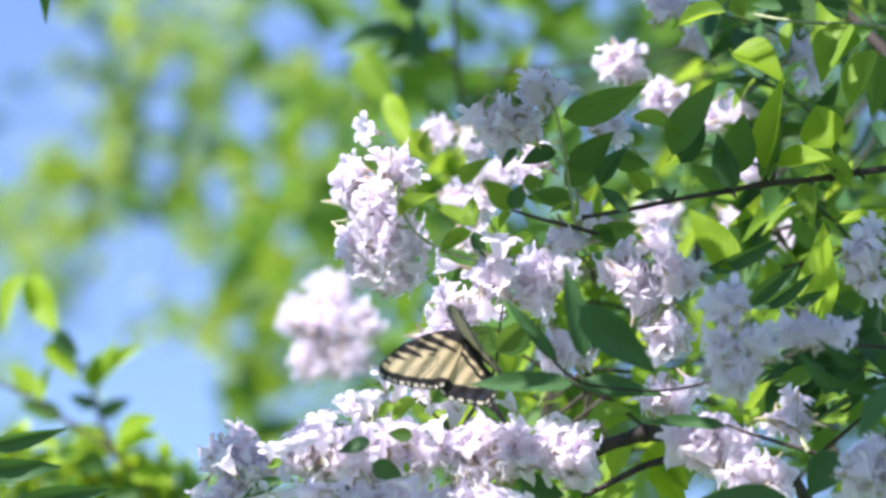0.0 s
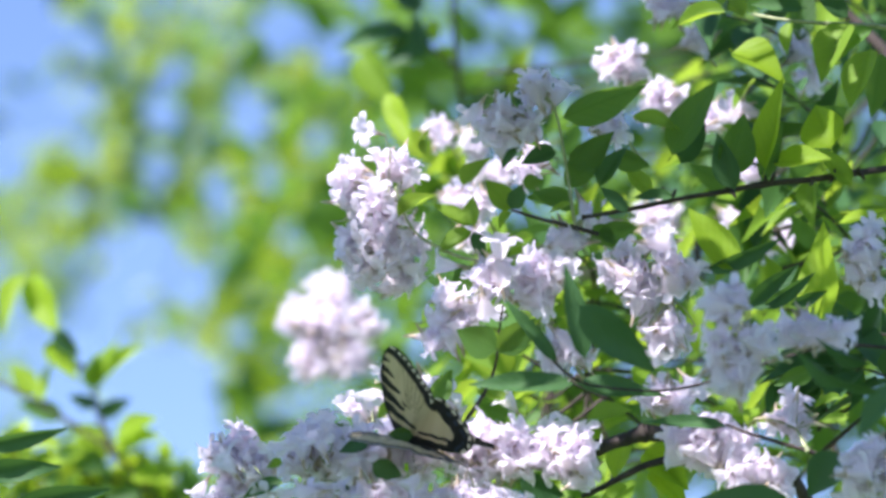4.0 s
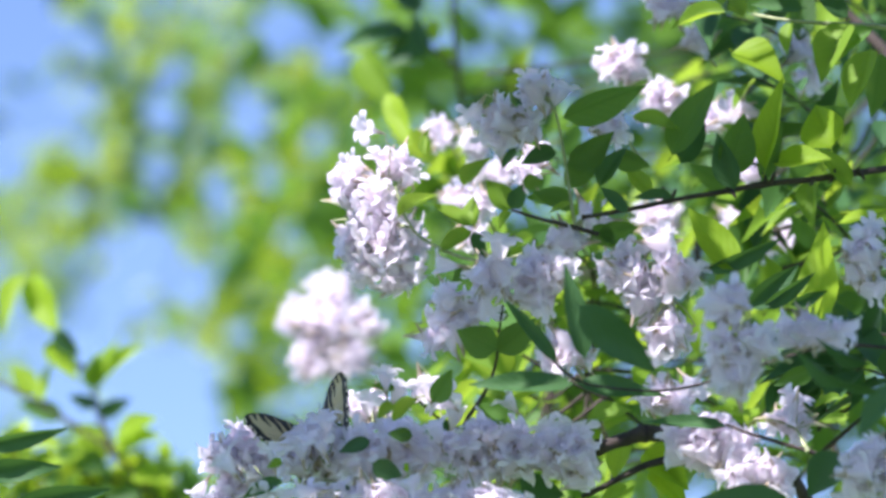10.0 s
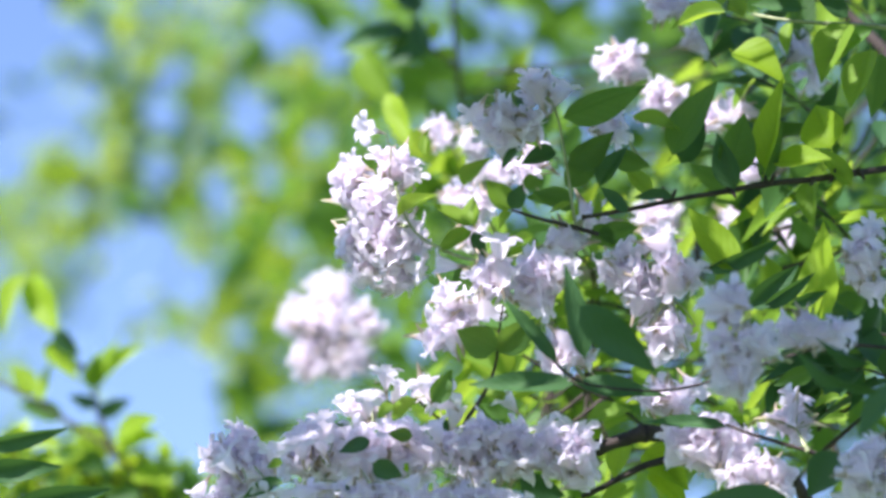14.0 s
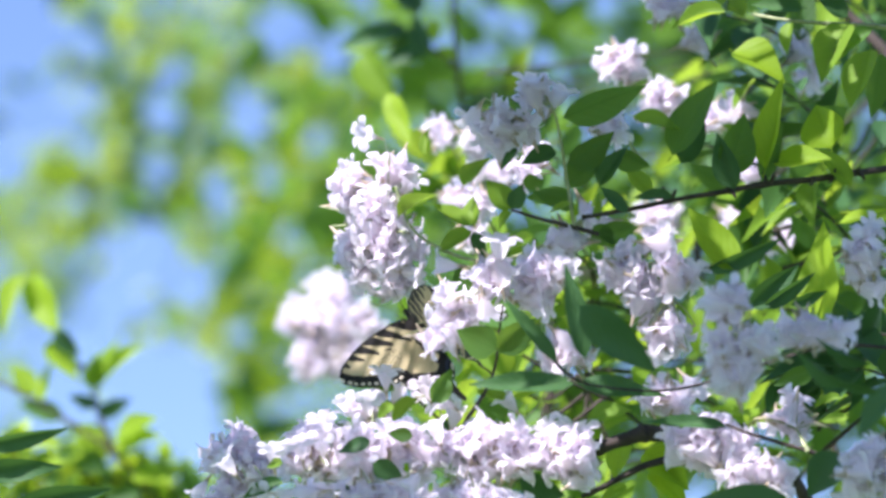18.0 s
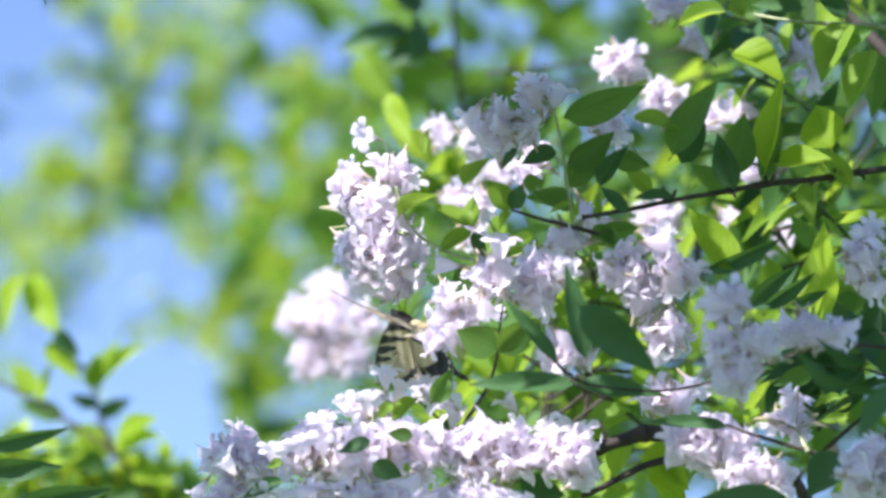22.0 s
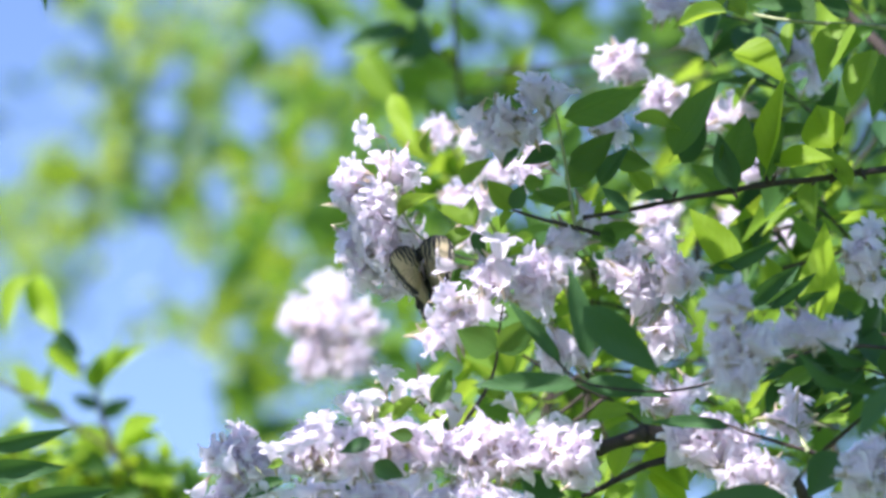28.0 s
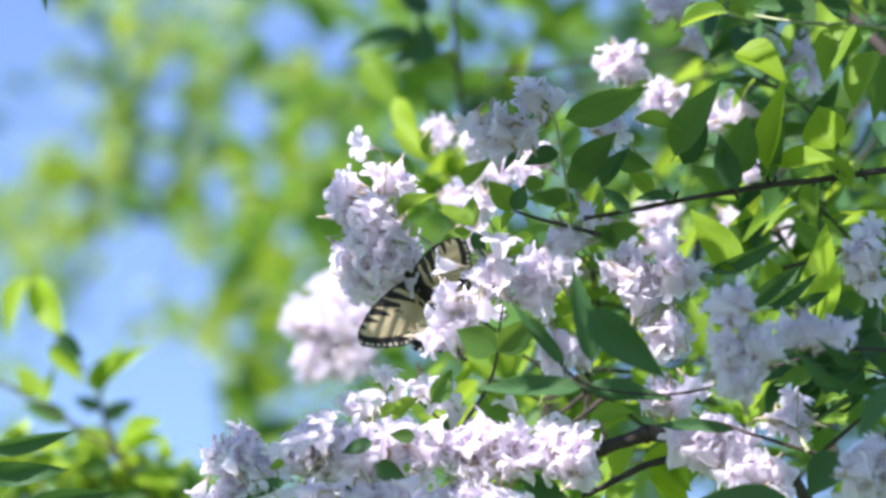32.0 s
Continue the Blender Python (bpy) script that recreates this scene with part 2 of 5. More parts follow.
def leafy(parent, places, pairs, size, r0=0.0012, mats=(LEAF,), start=0.1, wide=(0.4, 0.55), droop=0.25, seed=1, flat=0.6, bark=BARK):
    """A twig with pairs of leaves that stand opposite each other, and one at its tip."""
    rnd = random.Random(seed)
    ob, pts = branch(parent, places, r0, r0 * 0.45, mat=bark, name="twig")
    shift = Matrix.Translation(-origin(ob))
    if start is None:
        start = (pts[1] - pts[0]).length / sum((b - a).length for a, b in zip(pts, pts[1:])) + 0.04
    for i in range(pairs + 1):
        p, way = along(pts, start + (1 - start) * i / max(pairs, 1))
        turn = rnd.uniform(0, math.pi)
        side0 = way.orthogonal().normalized()
        for s in ((0, math.pi) if i < pairs else (0.0,)):
            out = Matrix.Rotation(turn + s + rnd.uniform(-0.4, 0.4), 3, way) @ side0
            if i == pairs:
                out = out * 0.25
            go = (way * rnd.uniform(0.35, 0.8) + out + Vector((0, 0, -droop * rnd.uniform(0.2, 1.6)))).normalized()
            ln = size * rnd.uniform(0.65, 1.15)
            tip = p + go * ln
            mat = rnd.choice(mats)
            # most blades lie flat, with their faces to the light
            y = go
            z = (Vector((rnd.uniform(-1, 1), rnd.uniform(-1, 1), 0)) * (1.2 - flat) + Vector((-0.25, -0.1, flat * 1.6)))
            z = (z - y * z.dot(y)).normalized()
            x = y.cross(z)
            m = Matrix((x, y, z)).transposed().to_4x4()
            m.translation = p + go * ln * 0.09
            m = m @ Matrix.Diagonal((ln * rnd.uniform(*wide), ln, ln * 0.8, 1))
            part("leaf", rnd.choice(BLADES[mat.name]), None, ob, shift @ m)
    return ob


def flower_mesh(name, lip, spread, skew, seed):
    """A bell with five deep round lobes, mouth to +z, about 1 long and 1 across, with its calyx; the two upper lobes stand up like ears."""
    rnd = random.Random(seed)
    bm = bmesh.new()
    uv = bm.loops.layers.uv.new("UVMap")
    seg = 40
    prof = [(0.00, 0.055), (0.12, 0.08), (0.28, 0.16), (0.46, 0.235), (0.62, 0.265)]
    steps = (0.25, 0.5, 0.75, 0.92, 1.0)
    lobe_of = []
    for k in range(5):
        ear = k in (1, 2)
        lobe_of.append((lip * rnd.uniform(0.9, 1.15) * (1.12 if ear else 1.0), radians((spread * 0.7 if ear else spread) + rnd.uniform(-16, 16)), rnd.uniform(0.25, 0.9), rnd.uniform(-0.12, 0.12)))
    rings = []
    for h, r in prof:
        rings.append([bm.verts.new((r * math.cos(2 * math.pi * k / seg) + skew * h * h, r * math.sin(2 * math.pi * k / seg), h)) for k in range(seg)])
    for f in steps:
        ring = []
        for k in range(seg):
            a = 2 * math.pi * k / seg
            ln, bend, curl, twist = lobe_of[k // 8]
            q = (k % 8) / 4 - 1
            out = f * (0.03 + ln * max(0.0, 1 - abs(q) ** 3.0) ** 0.55)
            turn = bend * (0.5 + 0.5 * f) + curl * f * f * 0.6 + twist * q * 2
            r = 0.265 + out * math.sin(turn)
            h = 0.62 + out * math.cos(turn) + 0.05 * f * q * q * 2 + 0.012 * math.sin(9 * a + seed)
            pinch = a - q * 0.09 * f
            ring.append(bm.verts.new((r * math.cos(pinch) + skew * 0.4, r * math.sin(pinch), h)))
        rings.append(ring)
    n = len(rings) - 1
    for j in range(n):
        for k in range(seg):
            f = bm.faces.new((rings[j][k], rings[j][(k + 1) % seg], rings[j + 1][(k + 1) % seg], rings[j + 1][k]))
            f.smooth = True
            for loop, (kk, jj) in zip(f.loops, ((k, j), (k + 1, j), (k + 1, j + 1), (k, j + 1))):
                loop[uv].uv = (kk / seg, jj / n)
    mesh = bpy.data.meshes.new(name)
    tail = len(bm.faces)
    add_tube(bm, [(0, 0, -0.30), (0.01, 0, -0.16), (0, 0, -0.08), (0, 0, 0.06)], 0.02, 0.07, seg=6)
    bm.faces.ensure_lookup_table()
    for f in bm.faces[tail:]:
        f.material_index = 1
    for k in range(5):
        a = 2 * math.pi * k / 5 + 0.3
        p = Vector((math.cos(a), math.sin(a), 0))
        v = [bm.verts.new(q) for q in (p * 0.07 + Vector((-p.y, p.x, 0)) * 0.03, p * 0.07 - Vector((-p.y, p.x, 0)) * 0.03, p * 0.13 + Vector((0, 0, 0.2)))]
        bm.faces.new(v).material_index = 1
    bm.to_mesh(mesh)
    bm.free()
    mesh.materials.append(PETAL)
    mesh.materials.append(CALYX)
    return mesh


FLOWERS = [flower_mesh("flower", f, dl, sk, i) for i, (f, dl, sk) in enumerate(
    [(0.32, 60, 0.05), (0.30, 50, 0.12), (0.34, 66, -0.06), (0.29, 42, 0.0), (0.33, 62, 0.1), (0.26, 26, 0.06)])]


def flower_bud_mesh():
    bm = bmesh.new()
    add_tube(bm, [(0, 0, -0.4), (0, 0, 0), (0, 0, 0.3), (0, 0, 0.7), (0, 0, 0.85)], 0.03, 0.05, seg=6)
    for v in bm.verts:
        k = 1 + 3.2 * max(0.0, math.sin(math.pi * min(1, max(0, v.co.z / 0.86))))
        v.co.x *= k
        v.co.y *= k
    mesh = bpy.data.meshes.new("bud")
    bm.to_mesh(mesh)
    bm.free()
    mesh.materials.append(CALYX)
    return mesh


BUD = flower_bud_mesh()


def flower_pose(mouth, way, size, spin):
    z = way.normalized()
    x = z.orthogonal().normalized()
    m = Matrix((x, z.cross(x), z)).transposed().to_4x4() @ Matrix.Rotation(spin, 4, "Z")
    m.translation = mouth - z * size
    return m @ Matrix.Diagonal((size * 0.96, size * 0.96, size, 1))


def cluster(parent, a, b, ra, rb, d, count, seed, foot=None, deep=0.7, lean=(0, 0, 0), size=0.0154, buds=0, label="", lumps=()):
    """A round head of bell flowers on thin stalks: its middle at (a, b), its radii ra and rb, d behind.
    foot: the place on the branch from which its stalks spread. lumps: (a, b, ra, rb) of the bunches of which an uneven head is made up."""
    rnd = random.Random(seed)
    mid = spot(a, b, d)
    foot = spot(*foot) if foot else mid - UPWARD * rb * GRID * 0.6 + AHEAD * 0.01
    ob = part("flower_head", bmesh.new(), None, parent, Matrix.Translation(mid - origin(parent)), label)
    k = GRID * (FOCUS + d) / FOCUS
    bunches = []
    for u, v, ru, rv in lumps or ((a, b, ra, rb),):
        rx, rz = max(0.008, ru * k - size * 0.12), max(0.008, rv * k - size * 0.12)
        bunches.append((Vector(((u - a) * k, 0, 0)) + UPWARD * ((b - v) * k), rx, deep * min(rx, rz), rz))
    mass = [x * z for _, x, _, z in bunches]
    bm = bmesh.new()
    core = (foot - mid) * 0.3
    add_tube(bm, [foot - mid, (foot - mid) * 0.6, core], 0.0011, 0.0007, seg=5)
    lean = Vector(lean)
    taken = []
    tries = 0
    count = round(count * (1.25 if lean.length else 1.7))
    while len(taken) < count and tries < count * 40:
        tries += 1
        v = Vector((rnd.gauss(0, 1), rnd.gauss(0, 1), rnd.gauss(0, 1))).normalized()
        if v.y > 0.4:
            continue
        f = rnd.uniform(0.72, 1.0) if rnd.random() < 0.66 else rnd.uniform(0.25, 0.7)
        if abs(v.y) < 0.5 and rnd.random() < 0.2:
            f = rnd.uniform(1.0, 1.16)
        at, rx, ry, rz = rnd.choices(bunches, mass)[0]
        p = at + Vector((v.x * rx * f, 0, 0)) + AHEAD * (v.y * ry * f) + UPWARD * (v.z * rz * f)
        if any((p - q).length < size * 0.45 for q in taken):
            continue
        taken.append(p)
        way = Vector((v.x, 0, 0)) + AHEAD * v.y * 0.45 + UPWARD * v.z + lean + Vector((rnd.gauss(0, 0.5), rnd.gauss(0, 0.3), rnd.gauss(0, 0.5)))
        out = (p - at).normalized()
        if way.dot(out) < 0.2:
            way += out * 0.8
        s = size * rnd.uniform(0.82, 1.14)
        m = flower_pose(p, way, s, rnd.uniform(0, 6.28))
        part("flower", rnd.choice(FLOWERS), None, ob, m)
        root = m @ Vector((0, 0, -0.28))
        add_tube(bm, [core + (root - core) * 0.1, core.lerp(root, 0.6) + Vector((0, 0, 0.002)), root], 0.0005, 0.0004, seg=4)
    at, rx, ry, rz = bunches[0]
    for i in range(buds):
        v = Vector((rnd.uniform(-1, 1), rnd.uniform(-0.6, 0.4), rnd.uniform(0.1, 1))).normalized()
        p = at + Vector((v.x * rx * 0.8, 0, 0)) + AHEAD * v.y * ry * 0.8 + UPWARD * v.z * rz * 0.8
        m = flower_pose(p, v + Vector((0, 0, 0.4)), 0.006, 0)
        part("bud", BUD, None, ob, m)
        add_tube(bm, [core, m @ Vector((0, 0, -0.3))], 0.0004, 0.0004, seg=4)
    bm.to_mesh(ob.data)
    bm.free()
    ob.data.materials.append(STALK)
    return ob


def bell(clus, a, b, ta, tb, d=0.0, toward=0.3, size=0.0148, kind=0):
    """One flower that can be told apart: its mouth at (a, b), opening towards (ta, tb)."""
    mouth, aim = spot(a, b, d), spot(ta, tb, d)
    way = (aim - mouth).normalized() - AHEAD * toward
    o = origin(clus)
    m = flower_pose(mouth - o, way, size, kind * 1.3)
    part("flower", FLOWERS[kind % 6], None, clus, m)
    root = m @ Vector((0, 0, -0.28))
    foot = root * 0.35
    part("flower_stalk", tube([root, root.lerp(foot, 0.5) - way * 0.004, foot], 0.0004, 0.0005, seg=4), STALK, clus)

# ---- the setting ----
def ground():
    """A gently uneven meadow that reaches the horizon."""
    bm = bmesh.new()
    rings = [0.0, 1, 2, 4, 7, 12, 20, 40, 90, 250, 900, 3000]
    last = None
    for r in rings:
        ring = []
        for k in range(48):
            a = 2 * math.pi * k / 48
            p = Vector((r * math.cos(a), r * math.sin(a), 0))
            p.z = 0.05 * noise.noise(p * 0.4) if 0 < r < 50 else 0.0
            ring.append(bm.verts.new(p))
        if last:
            for k in range(48):
                bm.faces.new((last[k], ring[k], ring[(k + 1) % 48], last[(k + 1) % 48]))
        last = ring
    bmesh.ops.remove_doubles(bm, verts=bm.verts, dist=0.001)
    return tagged(part("ground", bm, GRASS, None), "green meadow grass under the shrub and trees", "ground", kind="structure")


ground()


def tree_leaf_cloud(bm, middle, spread, count, size, rnd, keep):
    """Loose pointed leaves about a point; keep says where leaves may be."""
    for _ in range(count):
        p = middle + Vector((rnd.gauss(0, 1) * spread.x, rnd.gauss(0, 1) * spread.y, rnd.gauss(0, 1) * spread.z))
        if not keep(p):
            continue
        y = Vector((rnd.uniform(-1, 1), rnd.uniform(-1, 1), rnd.uniform(-0.9, 0.3))).normalized()
        z = Vector((rnd.gauss(0, 0.6), rnd.gauss(0, 0.6), 1.0))
        z = (z - y * z.dot(y)).normalized()
        x = y.cross(z)
        s = size * rnd.uniform(0.7, 1.25)
        w = s * 0.27
        v = [bm.verts.new(p + q) for q in (y * -0.5 * s, x * w - y * 0.12 * s + z * 0.08 * s, x * w * 0.75 + y * 0.2 * s + z * 0.05 * s, y * 0.5 * s - z * 0.05 * s,
                                            x * -w * 0.75 + y * 0.2 * s + z * 0.05 * s, x * -w - y * 0.12 * s + z * 0.08 * s)]
        bm.faces.new((v[0], v[1], v[2], v[3]))
        bm.faces.new((v[0], v[3], v[4], v[5]))


def place_of(p):
    """Where a world point stands across and down the view."""
    q = p - EYE
    k = q.dot(AHEAD) / FOCUS * GRID
    return 784 + q.x / k, 441 - q.dot(UPWARD) / k


# openings in the far crown through which the sky shows: across, down, radius, down-to-across
OPENINGS = [(20, 50, 115, 1.0), (75, 195, 80, 0.8), (10, 290, 52, 0.9), (445, 205, 46, 1.6), (500, 60, 62, 0.9), (245, 440, 88, 0.75),
            (300, 700, 120, 0.85), (105, 690, 60, 1.2), (205, 535, 62, 0.9), (345, 515, 52, 0.9), (290, 205, 45, 0.9), (155, 262, 32, 1.0),
            (150, 170, 50, 0.6), (330, 775, 60, 1.0), (385, 350, 34, 1.4), (585, 95, 44, 1.2), (480, 320, 30, 1.0), (275, 295, 40, 0.7),
            (150, 80, 46, 0.6), (300, 130, 34, 0.7), (420, 590, 40, 0.8), (560, 250, 30, 1.3), (520, 420, 36, 0.9), (390, 60, 26, 1.0)]


def in_opening(a, b):
    return any(((a - u) / r) ** 2 + ((b - v) / (r * s)) ** 2 < 0.74 for u, v, r, s in OPENINGS)


def far_tree(foot, height, label, middles, spread, per, size, seed, mat=FAR):
    """A broad-leaved tree: trunk, limbs and a loose crown about the middles."""
    rnd = random.Random(seed)
    t = thing("tree", foot, label, "tree", "trees behind the shrub")
    top = Vector((0, 0, height))
    part("trunk", tube([Vector((0, 0, -0.1)), Vector((0.05, 0, height * 0.3)), Vector((-0.08, 0.05, height * 0.65)), top], 0.11, 0.03, seg=10, lumps=0.1), TREE_BARK, t)
    for m in middles[::3]:
        q = m - foot
        if place_of(m)[1] < 900:
            continue
        start = Vector((0, 0, max(0.6, min(height * 0.9, q.z - 0.5))))
        part("limb", tube([start, start.lerp(q, 0.5) + Vector((0, 0, 0.12)), q], 0.016, 0.004, seg=6, lumps=0.2), TREE_BARK, t)
    bm = bmesh.new()

    def keep(p):
        a, b = place_of(p)
        if in_opening(a, b):
            return rnd.random() < 0.04
        return True

    for m in middles:
        tree_leaf_cloud(bm, m - Vector(), spread, per, size, rnd, keep)
    for v in bm.verts:
        v.co -= foot
    part("crown", bm, mat, t, kind="stuff")
    return t


def on_ground(p):
    return Vector((p.x, p.y, 0.0))


# far crown clumps, sunlight and shade put into their leaf colours: across, down
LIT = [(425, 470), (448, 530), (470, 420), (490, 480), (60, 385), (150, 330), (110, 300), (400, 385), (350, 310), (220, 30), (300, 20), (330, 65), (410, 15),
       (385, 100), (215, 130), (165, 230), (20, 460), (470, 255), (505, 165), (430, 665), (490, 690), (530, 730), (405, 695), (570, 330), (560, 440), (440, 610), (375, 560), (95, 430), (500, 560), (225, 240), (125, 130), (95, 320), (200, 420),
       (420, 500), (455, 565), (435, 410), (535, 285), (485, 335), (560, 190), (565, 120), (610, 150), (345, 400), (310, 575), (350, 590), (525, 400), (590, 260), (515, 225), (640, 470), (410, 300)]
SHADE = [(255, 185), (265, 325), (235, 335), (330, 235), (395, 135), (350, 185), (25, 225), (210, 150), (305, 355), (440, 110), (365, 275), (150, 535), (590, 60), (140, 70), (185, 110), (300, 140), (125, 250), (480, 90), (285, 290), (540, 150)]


def far_trees():
    rnd = random.Random(5)
    loose = []
    while len(loose) < 108:
        a, b = rnd.uniform(-120, 700), rnd.uniform(-120, 980)
        if not in_opening(a, b):
            loose.append(spot(a, b, 8.0 + rnd.uniform(-0.8, 0.8)))
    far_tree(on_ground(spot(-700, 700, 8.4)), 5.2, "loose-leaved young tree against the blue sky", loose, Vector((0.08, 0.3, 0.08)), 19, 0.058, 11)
    for seed, where, mat, per, words in ((13, LIT, BRIGHT, 20, "far crown clumps coloured yellow-green as if sunlit, against the sky"), (14, SHADE, SHADY, 15, "far crown clumps coloured dark green as if in shade, against the sky")):
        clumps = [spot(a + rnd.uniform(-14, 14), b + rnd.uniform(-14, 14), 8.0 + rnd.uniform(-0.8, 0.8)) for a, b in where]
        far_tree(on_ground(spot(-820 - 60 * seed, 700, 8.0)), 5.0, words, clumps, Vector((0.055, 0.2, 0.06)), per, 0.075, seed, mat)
    dense = [spot(a + rnd.uniform(-40, 40), b + rnd.uniform(-40, 40), 3.2 + rnd.uniform(-0.5, 0.5))
             for a in range(640, 1700, 130) for b in range(-100, 1000, 140)]
    far_tree(on_ground(spot(1900, 700, 3.3)), 3.0, "dense green tree standing behind the flowering shrub", dense, Vector((0.12, 0.3, 0.12)), 34, 0.065, 12, DENSE)


far_trees()

# ---- the flowering shrub ----
FOOT = Vector((0.75, 0.35, 0.0))
bush = thing("beauty_bush", FOOT, "flowering shrub with pale pink bell flowers and pointed green leaves", "shrub")

# canes that rise from the ground beside the view and carry the branches
E1, E2, E3, E4 = spot(1720, 280, 0.08), spot(1680, 640, -0.05), spot(1660, 560, 0.18), spot(1250, -120, 0.3)
CANES = []
for way in ([FOOT, Vector((0.62, 0.25, 0.9)), Vector((0.45, 0.12, 1.6)), E1, E1 + Vector((-0.02, 0.05, 0.25))],
            [FOOT + Vector((0.05, -0.06, 0)), Vector((0.6, 0.1, 0.8)), Vector((0.4, -0.02, 1.5)), E2, E2 + Vector((0.03, 0, 0.2))],
            [FOOT + Vector((-0.08, 0.05, 0)), Vector((0.45, 0.4, 0.9)), Vector((0.3, 0.35, 1.6)), E3, spot(1640, 100, 0.3), E4],
            [FOOT + Vector((-0.15, 0.02, 0)), Vector((0.5, 0.28, 0.8)), Vector((0.32, 0.22, 1.5)), spot(1480, 900, 0.10), spot(1290, 778, 0.05), spot(1140, 765, 0.03)],
            [FOOT + Vector((-0.2, 0.1, 0)), Vector((0.2, 0.42, 0.8)), Vector((0.05, 0.36, 1.5)), spot(850, 500, 0.8), spot(826, 250, 0.8), spot(808, 120, 0.8), spot(800, -60, 0.8)]):
    CANES += branch(bush, way, 0.010, 0.0030 if len(way) < 7 else 0.0012, name="cane", nodes=9)[1][3:]
# thinner canes deep in the shrub, and one that arches over towards the sun
for way in ([FOOT + Vector((-0.1, 0.1, 0)), Vector((0.5, 0.6, 1.0)), spot(1080, 900, 0.55), spot(1030, 560, 0.55), spot(1010, 430, 0.57)],
            [FOOT + Vector((-0.05, 0.12, 0)), Vector((0.5, 0.55, 1.0)), spot(1290, 900, 0.5), spot(1250, 560, 0.5), spot(1230, 420, 0.52)],
            [FOOT + Vector((0.0, 0.1, 0)), Vector((0.55, 0.5, 1.0)), spot(1480, 900, 0.4), spot(1450, 560, 0.4), spot(1430, 400, 0.42)],
            [E4, spot(1050, -700, -0.1), spot(600, -880, -0.18), spot(150, -900, -0.2), spot(-250, -760, -0.2)]):
    CANES += branch(bush, way, 0.0042 if way[0] is not E4 else 0.007, 0.0018, name="cane", nodes=9)[1][2:]


def from_cane(p):
    """The nearest place on a cane, from which a twig may grow."""
    best = None
    for a, b in zip(CANES, CANES[1:]):
        if (b - a).length > 1.0:
            continue
        f = max(0.0, min(1.0, (p - a).dot(b - a) / (b - a).length_squared))
        q = a.lerp(b, f)
        if best is None or (q - p).length < (best - p).length:
            best = q
    return best


# the branch that crosses the upper right
main_branch, _ = branch(bush, [E1, (1545, 302, 0.05), (1440, 318, 0.04), (1355, 325, 0.03), (1290, 338, 0.02), (1190, 354, 0.02), (1110, 372, 0.015), (1030, 385, 0.01)], 0.0021, 0.0009, nodes=14)
tip_branch, _ = branch(bush, [(1060, 415, 0.01), (1015, 402, 0.01), (950, 386, 0.012), (905, 372, 0.012)], 0.0012, 0.0007)
stalk_top, _ = branch(bush, [(1018, 398, 0.01), (1008, 330, 0.008), (996, 250, 0.005), (985, 195, 0.004), (965, 165, 0.004)], 0.0008, 0.0005, mat=STALK)
low_branch, _ = branch(bush, [(1140, 765, 0.03), (1085, 785, 0.028), (1015, 802, 0.026), (900, 820, 0.03)], 0.0036, 0.0022, nodes=3)
low_twig, _ = branch(bush, [(1250, 800, 0.04), (1150, 818, 0.035), (1090, 850, 0.03), (1030, 880, 0.03)], 0.0022, 0.0014)
right_twig, _ = branch(bush, [E2, (1520, 835, -0.07), (1440, 800, -0.08), (1330, 770, -0.075), (1285, 752, -0.07)], 0.0016, 0.0008)
fork_twig, _ = branch(bush, [(900, 835, 0.03), (815, 765, 0.02), (830, 735, -0.01), (860, 695, -0.03), (880, 640, -0.05), (884, 580, -0.055), (890, 540, -0.05)], 0.0014, 0.0005)
fork_side, _ = branch(bush, [(815, 762, 0.02), (780, 745, 0.018), (750, 718, 0.018), (735, 705, 0.018)], 0.0009, 0.0004)
mid_twig, _ = branch(bush, [(1030, 390, 0.012), (960, 440, 0.02), (860, 470, 0.015), (770, 440, 0.015), (720, 400, 0.012), (700, 330, 0.012)], 0.0011, 0.0006, mat=STALK)

# stubs and scales at the nodes of the upper branch
for a, b, c, e, d in ((1180, 352, 1172, 330, 0.02), (1184, 354, 1196, 336, 0.018), (1290, 338, 1282, 318, 0.018), (1292, 338, 1302, 350, 0.018), (1356, 324, 1350, 306, 0.028), (1362, 324, 1370, 308, 0.028),
                      (1440, 317, 1434, 328, 0.038), (1470, 313, 1478, 300, 0.042), (1474, 313, 1466, 324, 0.042), (1512, 307, 1522, 296, 0.047), (1520, 306, 1530, 318, 0.047), (1110, 372, 1102, 360, 0.014)):
    p, q = spot(a, b, d), spot(c, e, d - 0.003)
    part("stub", tube([p, p.lerp(q, 0.5) + Vector((0.0006, 0, 0)), q], 0.0013, 0.0006, seg=6, lumps=0.3), BARK, main_branch, Matrix.Translation(-origin(main_branch)))

# leaves along the upper branch
for a, b, c, e, d, wide, roll, mat in (
        (996, 208, 1142, 148, 0.00, 0.40, 20, LEAF), (1120, 206, 1200, 238, 0.04, 0.45, 20, YOUNG), (1190, 275, 1265, 138, 0.03, 0.46, -35, LEAF),
        (1205, 290, 1245, 190, 0.05, 0.5, 25, DEEP), (1285, 308, 1325, 202, 0.02, 0.62, 12, LEAF), (1300, 335, 1272, 235, 0.015, 0.5, -25, DEEP),
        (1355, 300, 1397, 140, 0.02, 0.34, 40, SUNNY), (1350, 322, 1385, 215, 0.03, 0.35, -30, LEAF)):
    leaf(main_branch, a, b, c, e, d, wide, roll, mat)
